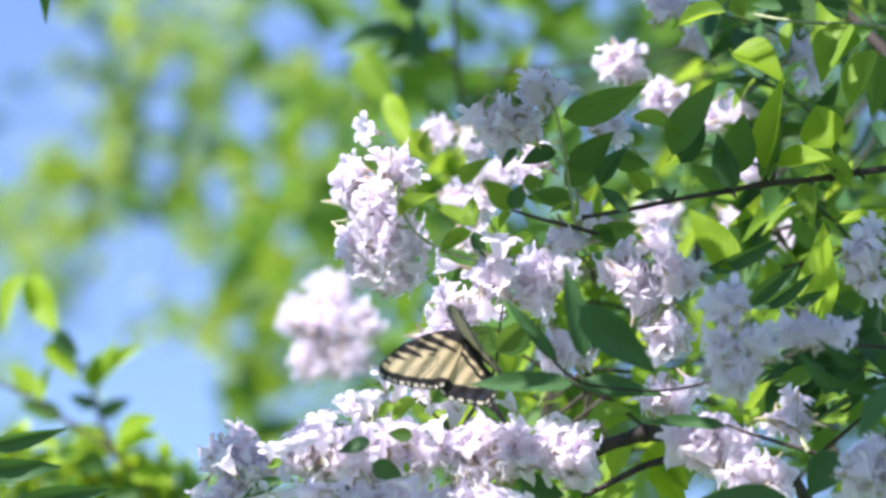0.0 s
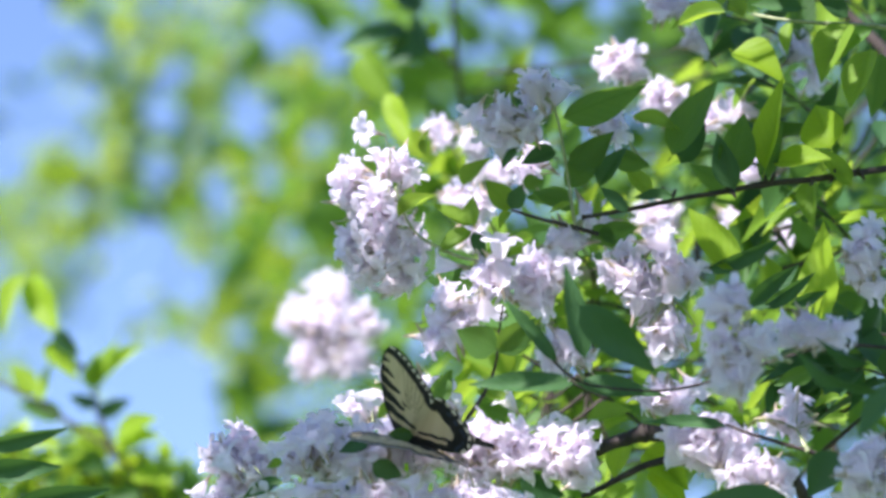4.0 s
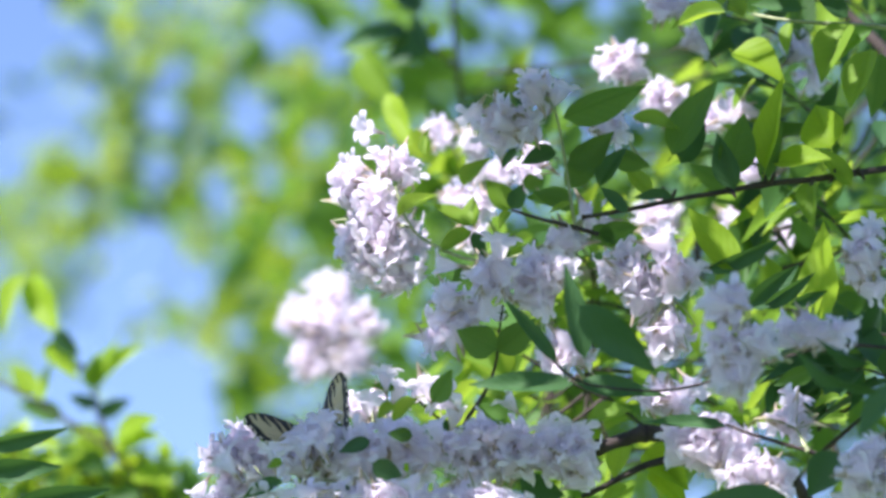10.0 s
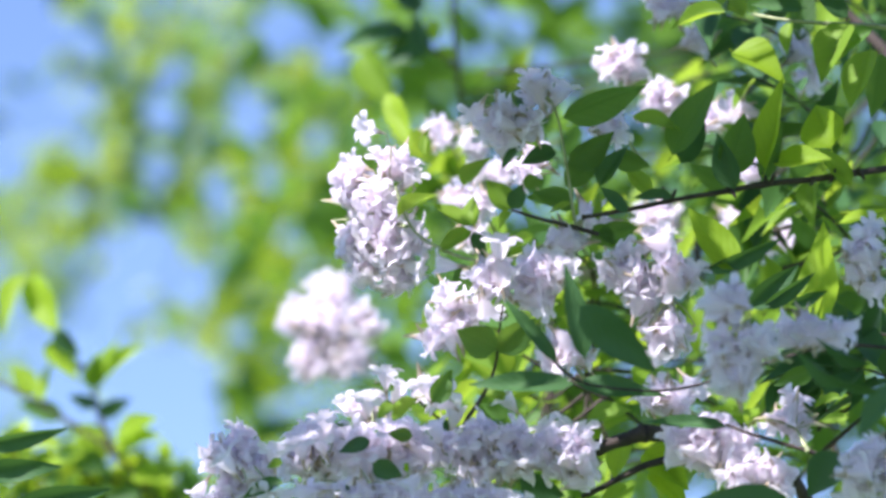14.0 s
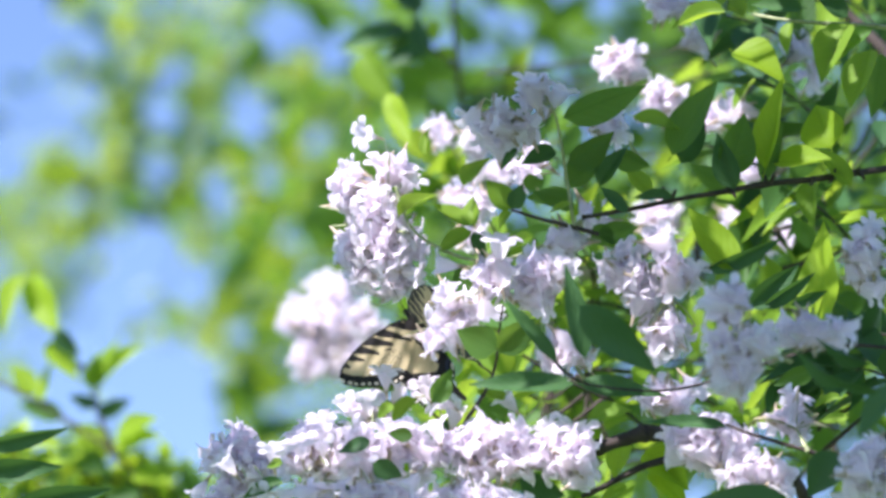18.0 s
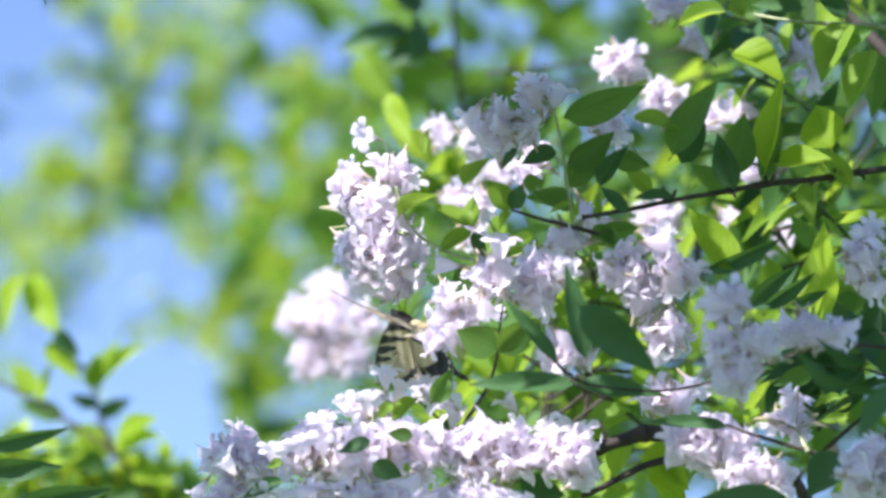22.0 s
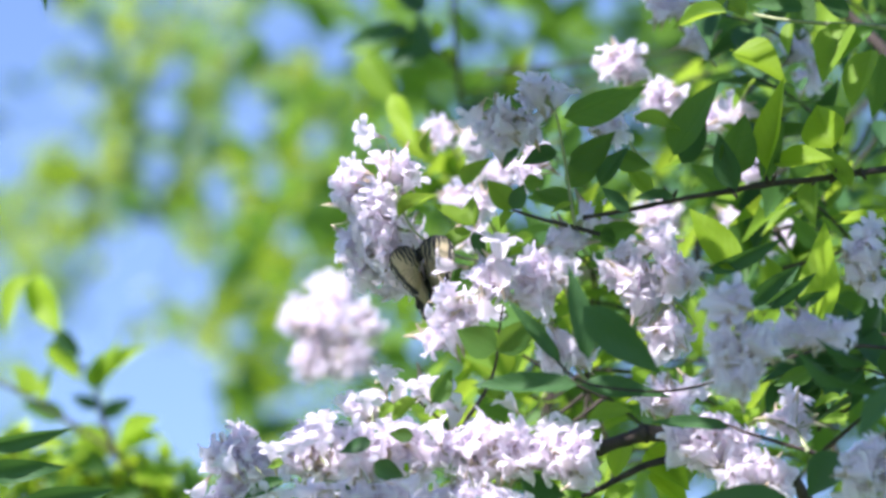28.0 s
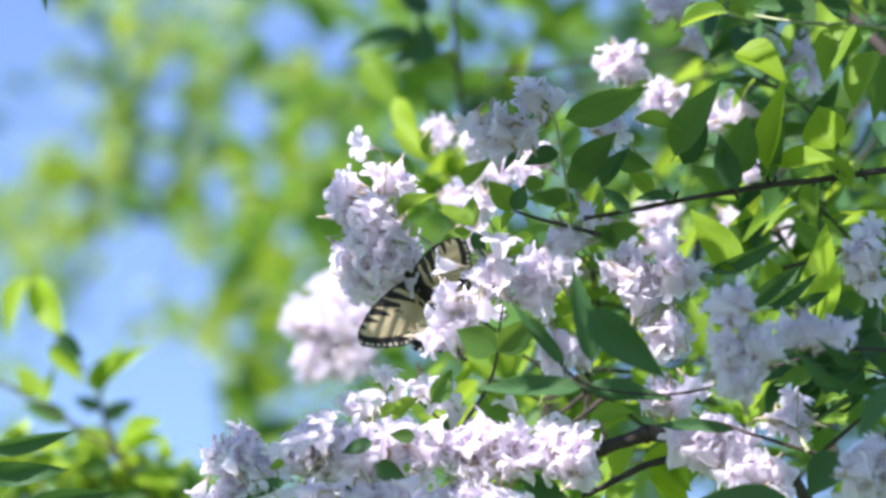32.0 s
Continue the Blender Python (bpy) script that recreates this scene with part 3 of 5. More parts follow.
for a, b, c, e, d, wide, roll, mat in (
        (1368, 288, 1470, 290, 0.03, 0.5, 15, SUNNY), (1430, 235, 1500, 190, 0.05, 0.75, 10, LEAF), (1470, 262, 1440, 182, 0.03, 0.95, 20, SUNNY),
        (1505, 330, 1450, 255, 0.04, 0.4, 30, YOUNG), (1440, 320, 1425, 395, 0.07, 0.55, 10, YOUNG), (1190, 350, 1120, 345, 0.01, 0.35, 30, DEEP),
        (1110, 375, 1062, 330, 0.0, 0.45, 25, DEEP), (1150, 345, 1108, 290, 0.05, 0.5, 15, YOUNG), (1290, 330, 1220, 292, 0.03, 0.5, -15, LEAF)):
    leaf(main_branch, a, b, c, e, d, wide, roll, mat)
for a, b, c, e, d, wide, roll, mat in (
        (1004, 290, 1092, 240, 0.005, 0.55, 20, LEAF), (1000, 330, 1075, 262, 0.02, 0.5, -20, LEAF), (1085, 270, 1150, 300, 0.03, 0.6, 20, LEAF),
        (1060, 330, 1105, 255, 0.02, 0.42, -20, DEEP), (1015, 370, 945, 335, 0.01, 0.5, 20, LEAF), (1010, 345, 930, 350, 0.02, 0.45, -10, LEAF),
        (1010, 360, 970, 375, 0.0, 0.4, 20, YOUNG), (1060, 390, 1060, 345, 0.02, 0.5, 10, YOUNG), (1050, 400, 1090, 440, 0.02, 0.7, 10, LEAF),
        (1060, 415, 1130, 400, 0.02, 0.6, 15, LEAF)):
    leaf(tip_branch, a, b, c, e, d, wide, roll, mat)
for a, b, c, e, d, wide, roll, mat in (
        (985, 270, 920, 285, 0.01, 0.55, 20, DEEP), (915, 262, 885, 300, -0.005, 0.4, 30, DEEP), (925, 320, 960, 325, 0.03, 0.8, 0, LEAF),
        (905, 372, 860, 320, 0.012, 0.65, 10, YOUNG), (905, 370, 925, 325, 0.012, 0.7, 15, DEEP), (905, 375, 880, 400, 0.012, 0.6, -20, YOUNG),
        (820, 330, 862, 272, 0.02, 0.6, 10, YOUNG), (755, 275, 752, 222, 0.02, 0.35, 20, YOUNG)):
    leaf(tip_branch, a, b, c, e, d, wide, roll, mat)

# leaves near the flowers in the middle
for a, b, c, e, d, wide, roll, mat in (
        (830, 400, 765, 365, 0.015, 0.5, -15, YOUNG), (835, 410, 775, 450, 0.015, 0.6, 15, YOUNG), (840, 400, 830, 345, 0.015, 0.7, -20, YOUNG),
        (838, 410, 860, 460, 0.015, 0.5, 20, DEEP), (870, 470, 905, 410, 0.03, 0.6, 20, YOUNG), (705, 385, 770, 330, 0.01, 0.42, 20, YOUNG),
        (830, 470, 800, 500, 0.02, 0.6, 10, LEAF), (900, 470, 960, 430, 0.03, 0.6, 15, YOUNG)):
    leaf(mid_twig, a, b, c, e, d, wide, roll, mat)
for a, b, c, e, d, wide, roll, mat in (
        (878, 620, 808, 585, -0.060, 0.80, 5, LEAF), (880, 622, 950, 565, -0.055, 0.62, 15, LEAF), (765, 712, 802, 655, -0.045, 0.6, 10, LEAF),
        (845, 690, 905, 715, 0.02, 0.5, 20, YOUNG), (755, 760, 700, 785, 0.02, 0.5, 20, LEAF), (735, 705, 690, 745, 0.02, 0.55, 10, YOUNG),
        (800, 745, 765, 770, 0.015, 0.5, -20, DEEP), (890, 700, 965, 680, 0.03, 0.55, 10, SUNNY), (700, 690, 655, 680, 0.01, 0.35, 15, LEAF),
        (900, 560, 860, 555, 0.03, 0.6, 10, LEAF)):
    leaf(fork_twig, a, b, c, e, d, wide, roll, mat)

# the dark leaves on a near twig in front of the flowers
front_twig, _ = branch(bush, [E2, (1500, 600, -0.05), (1330, 650, -0.05), (1210, 692, -0.06), (1100, 692, -0.085), (1000, 672, -0.07), (950, 590, -0.07)], 0.0009, 0.0005)
for a, b, c, e, d, wide, roll, mat in (
        (1015, 680, 828, 680, -0.11, 0.24, 30, DEEP), (1020, 680, 1180, 700, -0.07, 0.27, -35, DEEP), (985, 640, 892, 528, -0.075, 0.2, 15, DEEP),
        (1035, 635, 1000, 468, -0.13, 0.27, 15, DEEP), (1025, 542, 1163, 662, -0.16, 0.38, 10, DEEP), (1285, 755, 1140, 745, -0.07, 0.22, 40, DEEP)):
    leaf(front_twig, a, b, c, e, d, wide, roll, mat, shape=2)
for a, b, c, e, d, wide, roll, mat in (
        (1250, 478, 1390, 425, 0.0, 0.24, 30, DEEP), (1325, 545, 1415, 470, 0.0, 0.40, 10, DEEP), (1350, 545, 1445, 485, 0.0, 0.27, 20, DEEP),
        (1400, 540, 1465, 516, 0.0, 0.36, 15, DEEP)):
    leaf(main_branch, a, b, c, e, d, wide, roll, mat, shape=0)
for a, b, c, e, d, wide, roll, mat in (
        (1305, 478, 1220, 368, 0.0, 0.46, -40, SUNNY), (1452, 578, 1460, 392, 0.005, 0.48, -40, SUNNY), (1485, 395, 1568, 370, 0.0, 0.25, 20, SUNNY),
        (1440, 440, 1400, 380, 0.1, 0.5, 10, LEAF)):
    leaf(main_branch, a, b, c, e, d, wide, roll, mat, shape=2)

# upper right twig
top_twig, _ = branch(bush, [spot(1660, 60, 0.05), (1545, 45, 0.03), (1450, 42, 0.03), (1375, 34, 0.03), (1330, 25, 0.04)], 0.0016, 0.0007, mat=STALK)
for a, b, c, e, d, wide, roll, mat in (
        (1500, 42, 1440, 135, 0.02, 0.62, 20, YOUNG), (1545, 50, 1445, 125, 0.015, 0.3, 30, LEAF), (1400, 40, 1385, 95, 0.03, 0.5, 15, YOUNG),
        (1285, 22, 1180, 34, 0.05, 0.34, 30, YOUNG), (1540, 88, 1505, 200, 0.04, 0.55, 10, YOUNG), (1560, 95, 1545, 210, 0.05, 0.5, -20, LEAF),
        (1420, 15, 1330, 5, 0.06, 0.4, 30, DEEP), (1500, 30, 1440, -20, 0.05, 0.5, 20, DEEP), (1298, 92, 1385, 128, 0.08, 0.75, 20, SUNNY)):
    leaf(top_twig, a, b, c, e, d, wide, roll, mat)

# leaves round the stem behind, out of focus
back_twig, _ = branch(bush, [(806, 120, 0.8), (770, 90, 0.8), (720, 60, 0.8), (690, 50, 0.8)], 0.0016, 0.0007)
for a, b, c, e, d, wide, roll, mat in (
        (760, 60, 680, 118, 0.8, 0.55, 10, DEEP), (720, 50, 590, 85, 0.8, 0.32, 25, DEEP), (730, 60, 610, 90, 0.8, 0.45, 10, YOUNG),
        (640, 95, 690, 190, 0.85, 0.5, 10, YOUNG), (685, 165, 728, 262, 0.45, 0.36, 30, SUNNY), (640, 90, 705, 55, 0.85, 0.5, 10, YOUNG), (775, 70, 755, 30, 0.8, 0.7, 10, SUNNY), (745, 20, 700, -30, 0.8, 0.6, 10, DEEP), (745, 105, 735, 20, 0.78, 0.45, 10, DEEP),
        (800, 108, 772, 78, 0.8, 0.7, 0, SUNNY), (740, 20, 690, -20, 0.8, 0.6, 20, DEEP)):
    leaf(back_twig, a, b, c, e, d, wide, roll, mat)

for i, (a, b, d) in enumerate(((775, 300, 0.5), (800, 275, 0.6), (745, 330, 0.55))):
    leafy(bush, [from_cane(spot(a + 60, b + 60, d)), (a + 40, b + 40, d), (a, b, d)], 3, 0.036, start=None, mats=(YOUNG, LEAF), seed=320 + i)

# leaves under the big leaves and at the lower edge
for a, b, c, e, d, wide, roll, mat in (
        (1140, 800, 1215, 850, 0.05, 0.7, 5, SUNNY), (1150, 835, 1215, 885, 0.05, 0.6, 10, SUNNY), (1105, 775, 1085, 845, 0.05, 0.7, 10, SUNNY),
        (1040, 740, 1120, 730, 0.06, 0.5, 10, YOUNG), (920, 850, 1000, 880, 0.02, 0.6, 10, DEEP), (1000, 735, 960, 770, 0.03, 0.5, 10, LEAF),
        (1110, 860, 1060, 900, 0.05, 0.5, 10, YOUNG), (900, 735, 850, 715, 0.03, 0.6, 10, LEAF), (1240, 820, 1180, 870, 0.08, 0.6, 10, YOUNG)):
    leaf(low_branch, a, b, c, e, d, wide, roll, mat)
for a, b, c, e, d, wide, roll, mat in (
        (640, 790, 592, 748, 0.015, 0.6, 10, LEAF), (655, 780, 600, 800, -0.01, 0.5, 20, DEEP), (660, 820, 712, 845, -0.025, 0.7, 10, DEEP),
        (500, 820, 470, 825, -0.015, 0.8, 10, YOUNG), (500, 850, 425, 880, -0.025, 0.35, 20, DEEP), (500, 855, 440, 868, -0.022, 0.4, -10, YOUNG),
        (700, 720, 660, 740, 0.03, 0.7, 10, YOUNG), (620, 870, 580, 862, -0.03, 0.5, 10, DEEP), (730, 772, 685, 768, -0.02, 0.6, 10, LEAF)):
    leaf(low_branch, a, b, c, e, d - 0.045, wide, roll, mat)
for i, (a, b, d) in enumerate(((1500, 600, 0.10), (1545, 650, 0.08), (1480, 680, 0.12), (1550, 580, 0.14), (1430, 660, 0.10))):
    leafy(bush, [from_cane(spot(a + 60, b + 40, d)), (a + 50, b + 30, d), (a, b + 5, d), (a - 50, b, d)], 3, 0.036, start=None, mats=(DEEP,), seed=300 + i)
near_leaves, _ = branch(bush, [E2, (1500, 900, -0.14), (1400, 900, -0.15)], 0.0014, 0.0008)
leaf(near_leaves, 1400, 905, 1240, 878, -0.14, 0.45, 25, DEEP)
leaf(near_leaves, 1590, 680, 1515, 770, -0.22, 0.55, 50, DEEP)
leaf(near_leaves, 1500, 680, 1400, 630, -0.24, 0.40, -58, DEEP)
leaf(near_leaves, 1540, 640, 1440, 612, -0.22, 0.42, -62, DEEP)
leaf(near_leaves, 1560, 690, 1460, 670, -0.23, 0.36, -60, DEEP)
leaf(near_leaves, 1480, 800, 1430, 880, -0.12, 0.7, 10, DEEP)
leaf(near_leaves, 1440, 660, 1370, 680, -0.02, 0.5, 10, LEAF)
leaf(near_leaves, 1500, 740, 1450, 750, -0.02, 0.5, 10, YOUNG)
leaf(near_leaves, 1490, 705, 1440, 715, -0.02, 0.4, 10, YOUNG)

# twigs full of leaves deeper in the shrub
rnd = random.Random(8)
CLEAR = [(1095, 105, 95), (1182, 10, 100), (1236, 68, 45), (785, 235, 60), (838, 262, 50), (1296, 198, 40), (1412, 92, 45), (850, 365, 45), (1172, 185, 80), (945, 40, 70), (1440, 160, 50)]


def blocks_sun(p):
    """Whether a twig here would shade one of the sunlit heads deeper in the shrub."""
    for u, v, d in ((1095, 110, 0.22), (1182, 8, 0.2), (785, 235, 0.35), (838, 262, 0.35)):
        q = p - spot(u, v, d)
        f = q.dot(SUN_FROM)
        if f > 0 and (q - SUN_FROM * f).length < 0.06:
            return True
    return False


made = 0
while made < 52:
    a, b = rnd.uniform(850, 1600), rnd.uniform(-60, 560)
    d = rnd.uniform(0.14, 0.85)
    if a < 930 and b < 140:
        a += 120
    if any(math.hypot(a - u, b - v) < r for u, v, r in CLEAR) or blocks_sun(spot(a, b, d)):
        continue
    st = (a + rnd.uniform(70, 140), b + rnd.uniform(20, 110), d + 0.03)
    leafy(bush, [from_cane(spot(*st)), st, ((a + st[0]) / 2, (b + st[1]) / 2 - 15, d + 0.02), (a, b, d)], 3, 0.040, start=None, mats=(LEAF, DEEP, DEEP, DEEP, YOUNG) if b < 300 else (LEAF, LEAF, DEEP, YOUNG, YOUNG), seed=100 + made)
    made += 1
for i in range(30):
    a, b = rnd.uniform(640, 1580), rnd.uniform(540, 900)
    d = rnd.uniform(0.10, 0.5)
    st = (a + rnd.uniform(60, 150), b + rnd.uniform(20, 120), d + 0.03)
    leafy(bush, [from_cane(spot(*st)), st, ((a + st[0]) / 2, (b + st[1]) / 2 - 15, d + 0.02), (a, b, d)], 3, 0.042, start=None, mats=(LEAF, YOUNG, YOUNG), seed=200 + i)
# unseen twigs added above and to the sunny side, to dapple flowers with shade
SUNLIT = [spot(*p) for p in ((1456, 430, 0.005), (1456, 520, 0.005), (1262, 420, 0.0), (1560, 380, 0.0))]


def over_sunlit(p):
    """Whether a twig here would shade a place that stays in the sun."""
    for q in SUNLIT:
        v = p - q
        f = v.dot(SUN_FROM)
        if f > 0 and (v - SUN_FROM * f).length < 0.034:
            return True
    return False


def overhang(a, b, d, up, twigs, reach, seed, mats=(DEEP, DEEP, LEAF), way=SUN_FROM, flat=None, deep=0.0):
    """Unseen leafy twigs added to keep light off (a, b, d), up metres along way, the sunlight unless given."""
    r = random.Random(seed)
    made = []
    for i in range(twigs):
        mid = spot(a + r.uniform(-reach, reach), b + r.uniform(-1, 1) * (flat or reach), d + r.uniform(-deep, deep)) + way * (up + r.uniform(-0.04, 0.04))
        if over_sunlit(mid):
            continue
        half = Vector((r.uniform(0.02, 0.045), r.uniform(-0.01, 0.025), r.uniform(0.01, 0.04)))
        p, q = mid - half, mid + half
        made.append(leafy(bush, [from_cane(q), q, p.lerp(q, 0.5) + Vector((0, 0, 0.008)), p], 3, 0.042, mats=mats, seed=seed * 20 + i, start=None))
    return made


overhang(1300, 590, -0.16, 0.38, 10, 85, 31)
overhang(1440, 590, -0.15, 0.38, 7, 80, 32)
# unseen twigs added overhead, to keep sky light off the shaded heads
ABOVE = Vector((0.15, -0.25, 1.0)).normalized()
overhang(1430, 560, -0.14, 0.32, 40, 480, 47, way=ABOVE, flat=40, deep=0.14)
overhang(1500, 520, -0.30, 0.34, 26, 420, 48, way=ABOVE, flat=40, deep=0.10)
# unseen foliage added under the shaded heads, to keep ground light off them
BELOW = Vector((0.1, -0.35, -1.0)).normalized()
overhang(1500, 820, -0.16, 0.30, 26, 300, 58, mats=(LEAF, DEEP, DEEP), way=BELOW, flat=40, deep=0.14)
overhang(1545, 835, -0.17, 0.40, 8, 70, 59)
overhang(1320, 600, -0.17, 0.33, 14, 140, 67, way=ABOVE, flat=60, deep=0.1)
overhang(1330, 600, -0.17, 0.36, 12, 120, 68, way=Vector((0.85, -0.35, 0.45)).normalized(), deep=0.1)
overhang(1460, 655, -0.24, 0.30, 9, 70, 63)
overhang(1460, 655, -0.24, 0.28, 8, 90, 64, way=ABOVE)
overhang(1540, 470, -0.06, 0.36, 5, 60, 33)
overhang(1540, 830, -0.15, 0.46, 11, 70, 34)
overhang(1500, 700, -0.12, 0.44, 5, 60, 43)
overhang(1270, 60, 0.2, 0.35, 5, 90, 36)
overhang(1255, 800, -0.045, 0.42, 2, 80, 66)
overhang(1240, 240, 0.03, 0.35, 4, 80, 44)
overhang(1100, 230, 0.03, 0.35, 4, 100, 61)
overhang(1300, 660, -0.17, 0.42, 9, 90, 62)
overhang(960, 60, 0.5, 0.45, 6, 110, 45)
shade_high = overhang(905, 180, 0.0, 0.36, 6, 70, 38)
shade_left = overhang(675, 430, 0.03, 0.40, 3, 60, 40)
shade_low = overhang(640, 800, -0.05, 0.50, 7, 170, 41)
overhang(460, 830, -0.02, 0.44, 5, 90, 49)
overhang(560, 890, -0.075, 0.5, 3, 80, 50)
overhang(812, 100, 0.8, 0.45, 4, 60, 51)
overhang(1190, 560, 0.0, 0.38, 2, 45, 56)
shade_low_mid = overhang(930, 815, -0.045, 0.5, 7, 130, 57)
shade_mid = overhang(800, 560, -0.03, 0.44, 2, 60, 42)

# flower heads
heads = {}
heads["left"] = cluster(bush, 673, 395, 86, 122, 0.05, 110, 1, foot=(720, 400, 0.012),
                        lumps=((622, 318, 42, 46), (700, 290, 42, 34), (660, 350, 50, 45), (686, 420, 80, 66), (640, 425, 48, 52), (640, 460, 46, 44), (700, 485, 50, 46), (672, 385, 66, 50)), lean=(-0.15, 0, 0.0), label="tall cluster of pale pink bell flowers")
bell(heads["left"], 628, 222, 600, 215, 0.050, 0.7, kind=0)
bell(heads["left"], 680, 262, 680, 235, 0.040, 0.7, kind=2)
bell(heads["left"], 595, 285, 580, 265, 0.040, 0.3, kind=1)
bell(heads["left"], 740, 295, 750, 280, 0.040, 0.5, kind=4)
bell(heads["left"], 600, 300, 570, 300, 0.035, 0.6, kind=4)
for a, b, ta, tb, kind in ((590, 330, 565, 335, 2), (605, 372, 580, 382, 0), (612, 470, 590, 482, 1), (640, 508, 630, 535, 4), (690, 522, 690, 550, 2), (738, 502, 748, 530, 0), (764, 432, 790, 430, 4), (720, 275, 735, 255, 1)):
    bell(heads["left"], a, b, ta, tb, 0.04, 0.4, kind=kind)
for a, b, ta, tb, kind in ((688, 398, 670, 420, 2), (672, 372, 650, 360, 0), (706, 412, 730, 425, 4), (690, 430, 685, 460, 1), (664, 412, 640, 425, 2), (700, 372, 715, 355, 1), (622, 372, 598, 378, 0), (642, 350, 625, 340, 2),
                           (664, 338, 660, 318, 1), (640, 398, 615, 405, 4), (622, 425, 600, 435, 2), (692, 338, 700, 318, 0), (735, 395, 760, 385, 2), (725, 455, 745, 470, 1), (760, 480, 785, 485, 0),
                           (668, 446, 652, 462, 0), (652, 428, 628, 432, 4), (684, 462, 690, 490, 2), (660, 478, 645, 500, 1), (700, 440, 722, 446, 0), (642, 322, 628, 305, 4), (664, 308, 668, 285, 2), (706, 482, 716, 508, 4)):
    bell(heads["left"], a, b, ta, tb, 0.022, 0.35, kind=kind)
heads["bright"] = cluster(bush, 583, 585, 88, 98, 0.75, 90, 2, foot=(660, 640, 0.79), size=0.0185,
                          lumps=((590, 515, 60, 44), (535, 570, 46, 46), (600, 580, 62, 60), (560, 625, 52, 50), (620, 640, 46, 44)), label="sunlit cluster of white flowers out of focus")
heads["middle"] = cluster(bush, 800, 560, 54, 80, -0.045, 28, 3, lumps=((800, 525, 46, 34), (780, 590, 40, 44), (830, 560, 30, 40)), foot=(870, 600, 0.01), label="cluster of pale bell flowers the butterfly feeds on")
heads["trumpet"] = cluster(bush, 872, 497, 50, 44, -0.03, 18, 4, foot=(860, 470, 0.015))
bell(heads["trumpet"], 884, 402, 884, 370, -0.04, 0.25, size=0.0185, kind=0)
bell(heads["trumpet"], 760, 468, 730, 466, -0.015, 0.1, kind=3)
heads["inner"] = cluster(bush, 952, 498, 60, 62, -0.02, 30, 5, foot=(1000, 440, 0.015), buds=5)
heads["inner_high"] = cluster(bush, 1000, 432, 48, 34, 0.015, 16, 6, foot=(1040, 420, 0.015), buds=8)
heads["right"] = cluster(bush, 1105, 480, 58, 46, 0.0, 22, 7, foot=(1180, 460, 0.02))
heads["right_low"] = cluster(bush, 1170, 545, 75, 82, 0.0, 38, 8, lumps=((1195, 490, 58, 44), (1140, 530, 48, 44), (1180, 590, 54, 52)), foot=(1230, 480, 0.02))
heads["single"] = cluster(bush, 1172, 425, 20, 22, 0.0, 3, 9, foot=(1195, 470, 0.02))
heads["shade"] = cluster(bush, 1300, 612, 78, 82, -0.165, 46, 10, lumps=((1285, 540, 50, 46), (1270, 610, 46, 48), (1330, 610, 52, 56), (1300, 670, 50, 46)), foot=(1400, 640, -0.14), label="shaded lilac-white flower cluster close by, out of focus")
heads["shade_long"] = cluster(bush, 1440, 585, 95, 36, -0.15, 30, 11, foot=(1500, 640, -0.13))
heads["edge"] = cluster(bush, 1535, 460, 48, 75, -0.06, 26, 12, foot=(1600, 560, -0.05))
heads["corner"] = cluster(bush, 1545, 835, 66, 70, -0.15, 26, 13, foot=(1600, 880, -0.14))
heads["low_shade"] = cluster(bush, 1400, 740, 40, 60, -0.06, 14, 14, foot=(1430, 800, -0.08))
heads["low_right"] = cluster(bush, 1255, 790, 90, 62, -0.045, 46, 15, foot=(1330, 830, 0.02), lean=(-0.2, 0, 0.1), size=0.0142)
heads["low_right_top"] = cluster(bush, 1185, 705, 70, 32, -0.03, 18, 16, foot=(1240, 740, 0.02), size=0.0142)
heads["low_right_end"] = cluster(bush, 1330, 845, 80, 48, -0.065, 30, 17, foot=(1400, 860, 0.02), size=0.0142)
heads["under"] = cluster(bush, 1000, 625, 70, 42, 0.02, 32, 18, foot=(1050, 690, 0.04))
heads["low_mid"] = cluster(bush, 870, 800, 92, 66, -0.045, 40, 19, foot=(900, 830, 0.03), lean=(-0.15, -0.1, 0.3), label="broad low cluster of pale pink flowers", size=0.0142)
heads["low_mid_right"] = cluster(bush, 995, 800, 70, 60, -0.045, 30, 20, foot=(1015, 802, 0.026), lean=(-0.15, -0.1, 0.3), size=0.0142)
bell(heads["low_mid_right"], 1012, 735, 1025, 715, -0.005, 0.3, kind=1)
bell(heads["low_mid_right"], 955, 740, 945, 720, -0.005, 0.4, kind=2)
heads["low_centre"] = cluster(bush, 690, 800, 110, 70, -0.045, 28, 21, foot=(800, 830, 0.03), lean=(-0.15, -0.1, 0.3), size=0.0142)
heads["low_high"] = cluster(bush, 660, 715, 70, 40, 0.045, 20, 22, foot=(720, 780, 0.03), lean=(-0.15, -0.1, 0.3), size=0.0142)
bell(heads["low_high"], 680, 640, 678, 610, -0.02, 0.3, kind=0)
heads["low_left"] = cluster(bush, 555, 800, 85, 72, -0.03, 24, 23, foot=(650, 850, 0.03), lean=(-0.15, -0.1, 0.3), size=0.0142)
heads["low_tip"] = cluster(bush, 430, 815, 75, 60, 0.0, 26, 24, foot=(540, 860, 0.02), lean=(-0.15, -0.1, 0.3), size=0.0142)
bell(heads["low_tip"], 425, 742, 430, 715, 0.0, 0.2, kind=0)
bell(heads["low_tip"], 345, 810, 315, 815, 0.0, 0.1, kind=5)
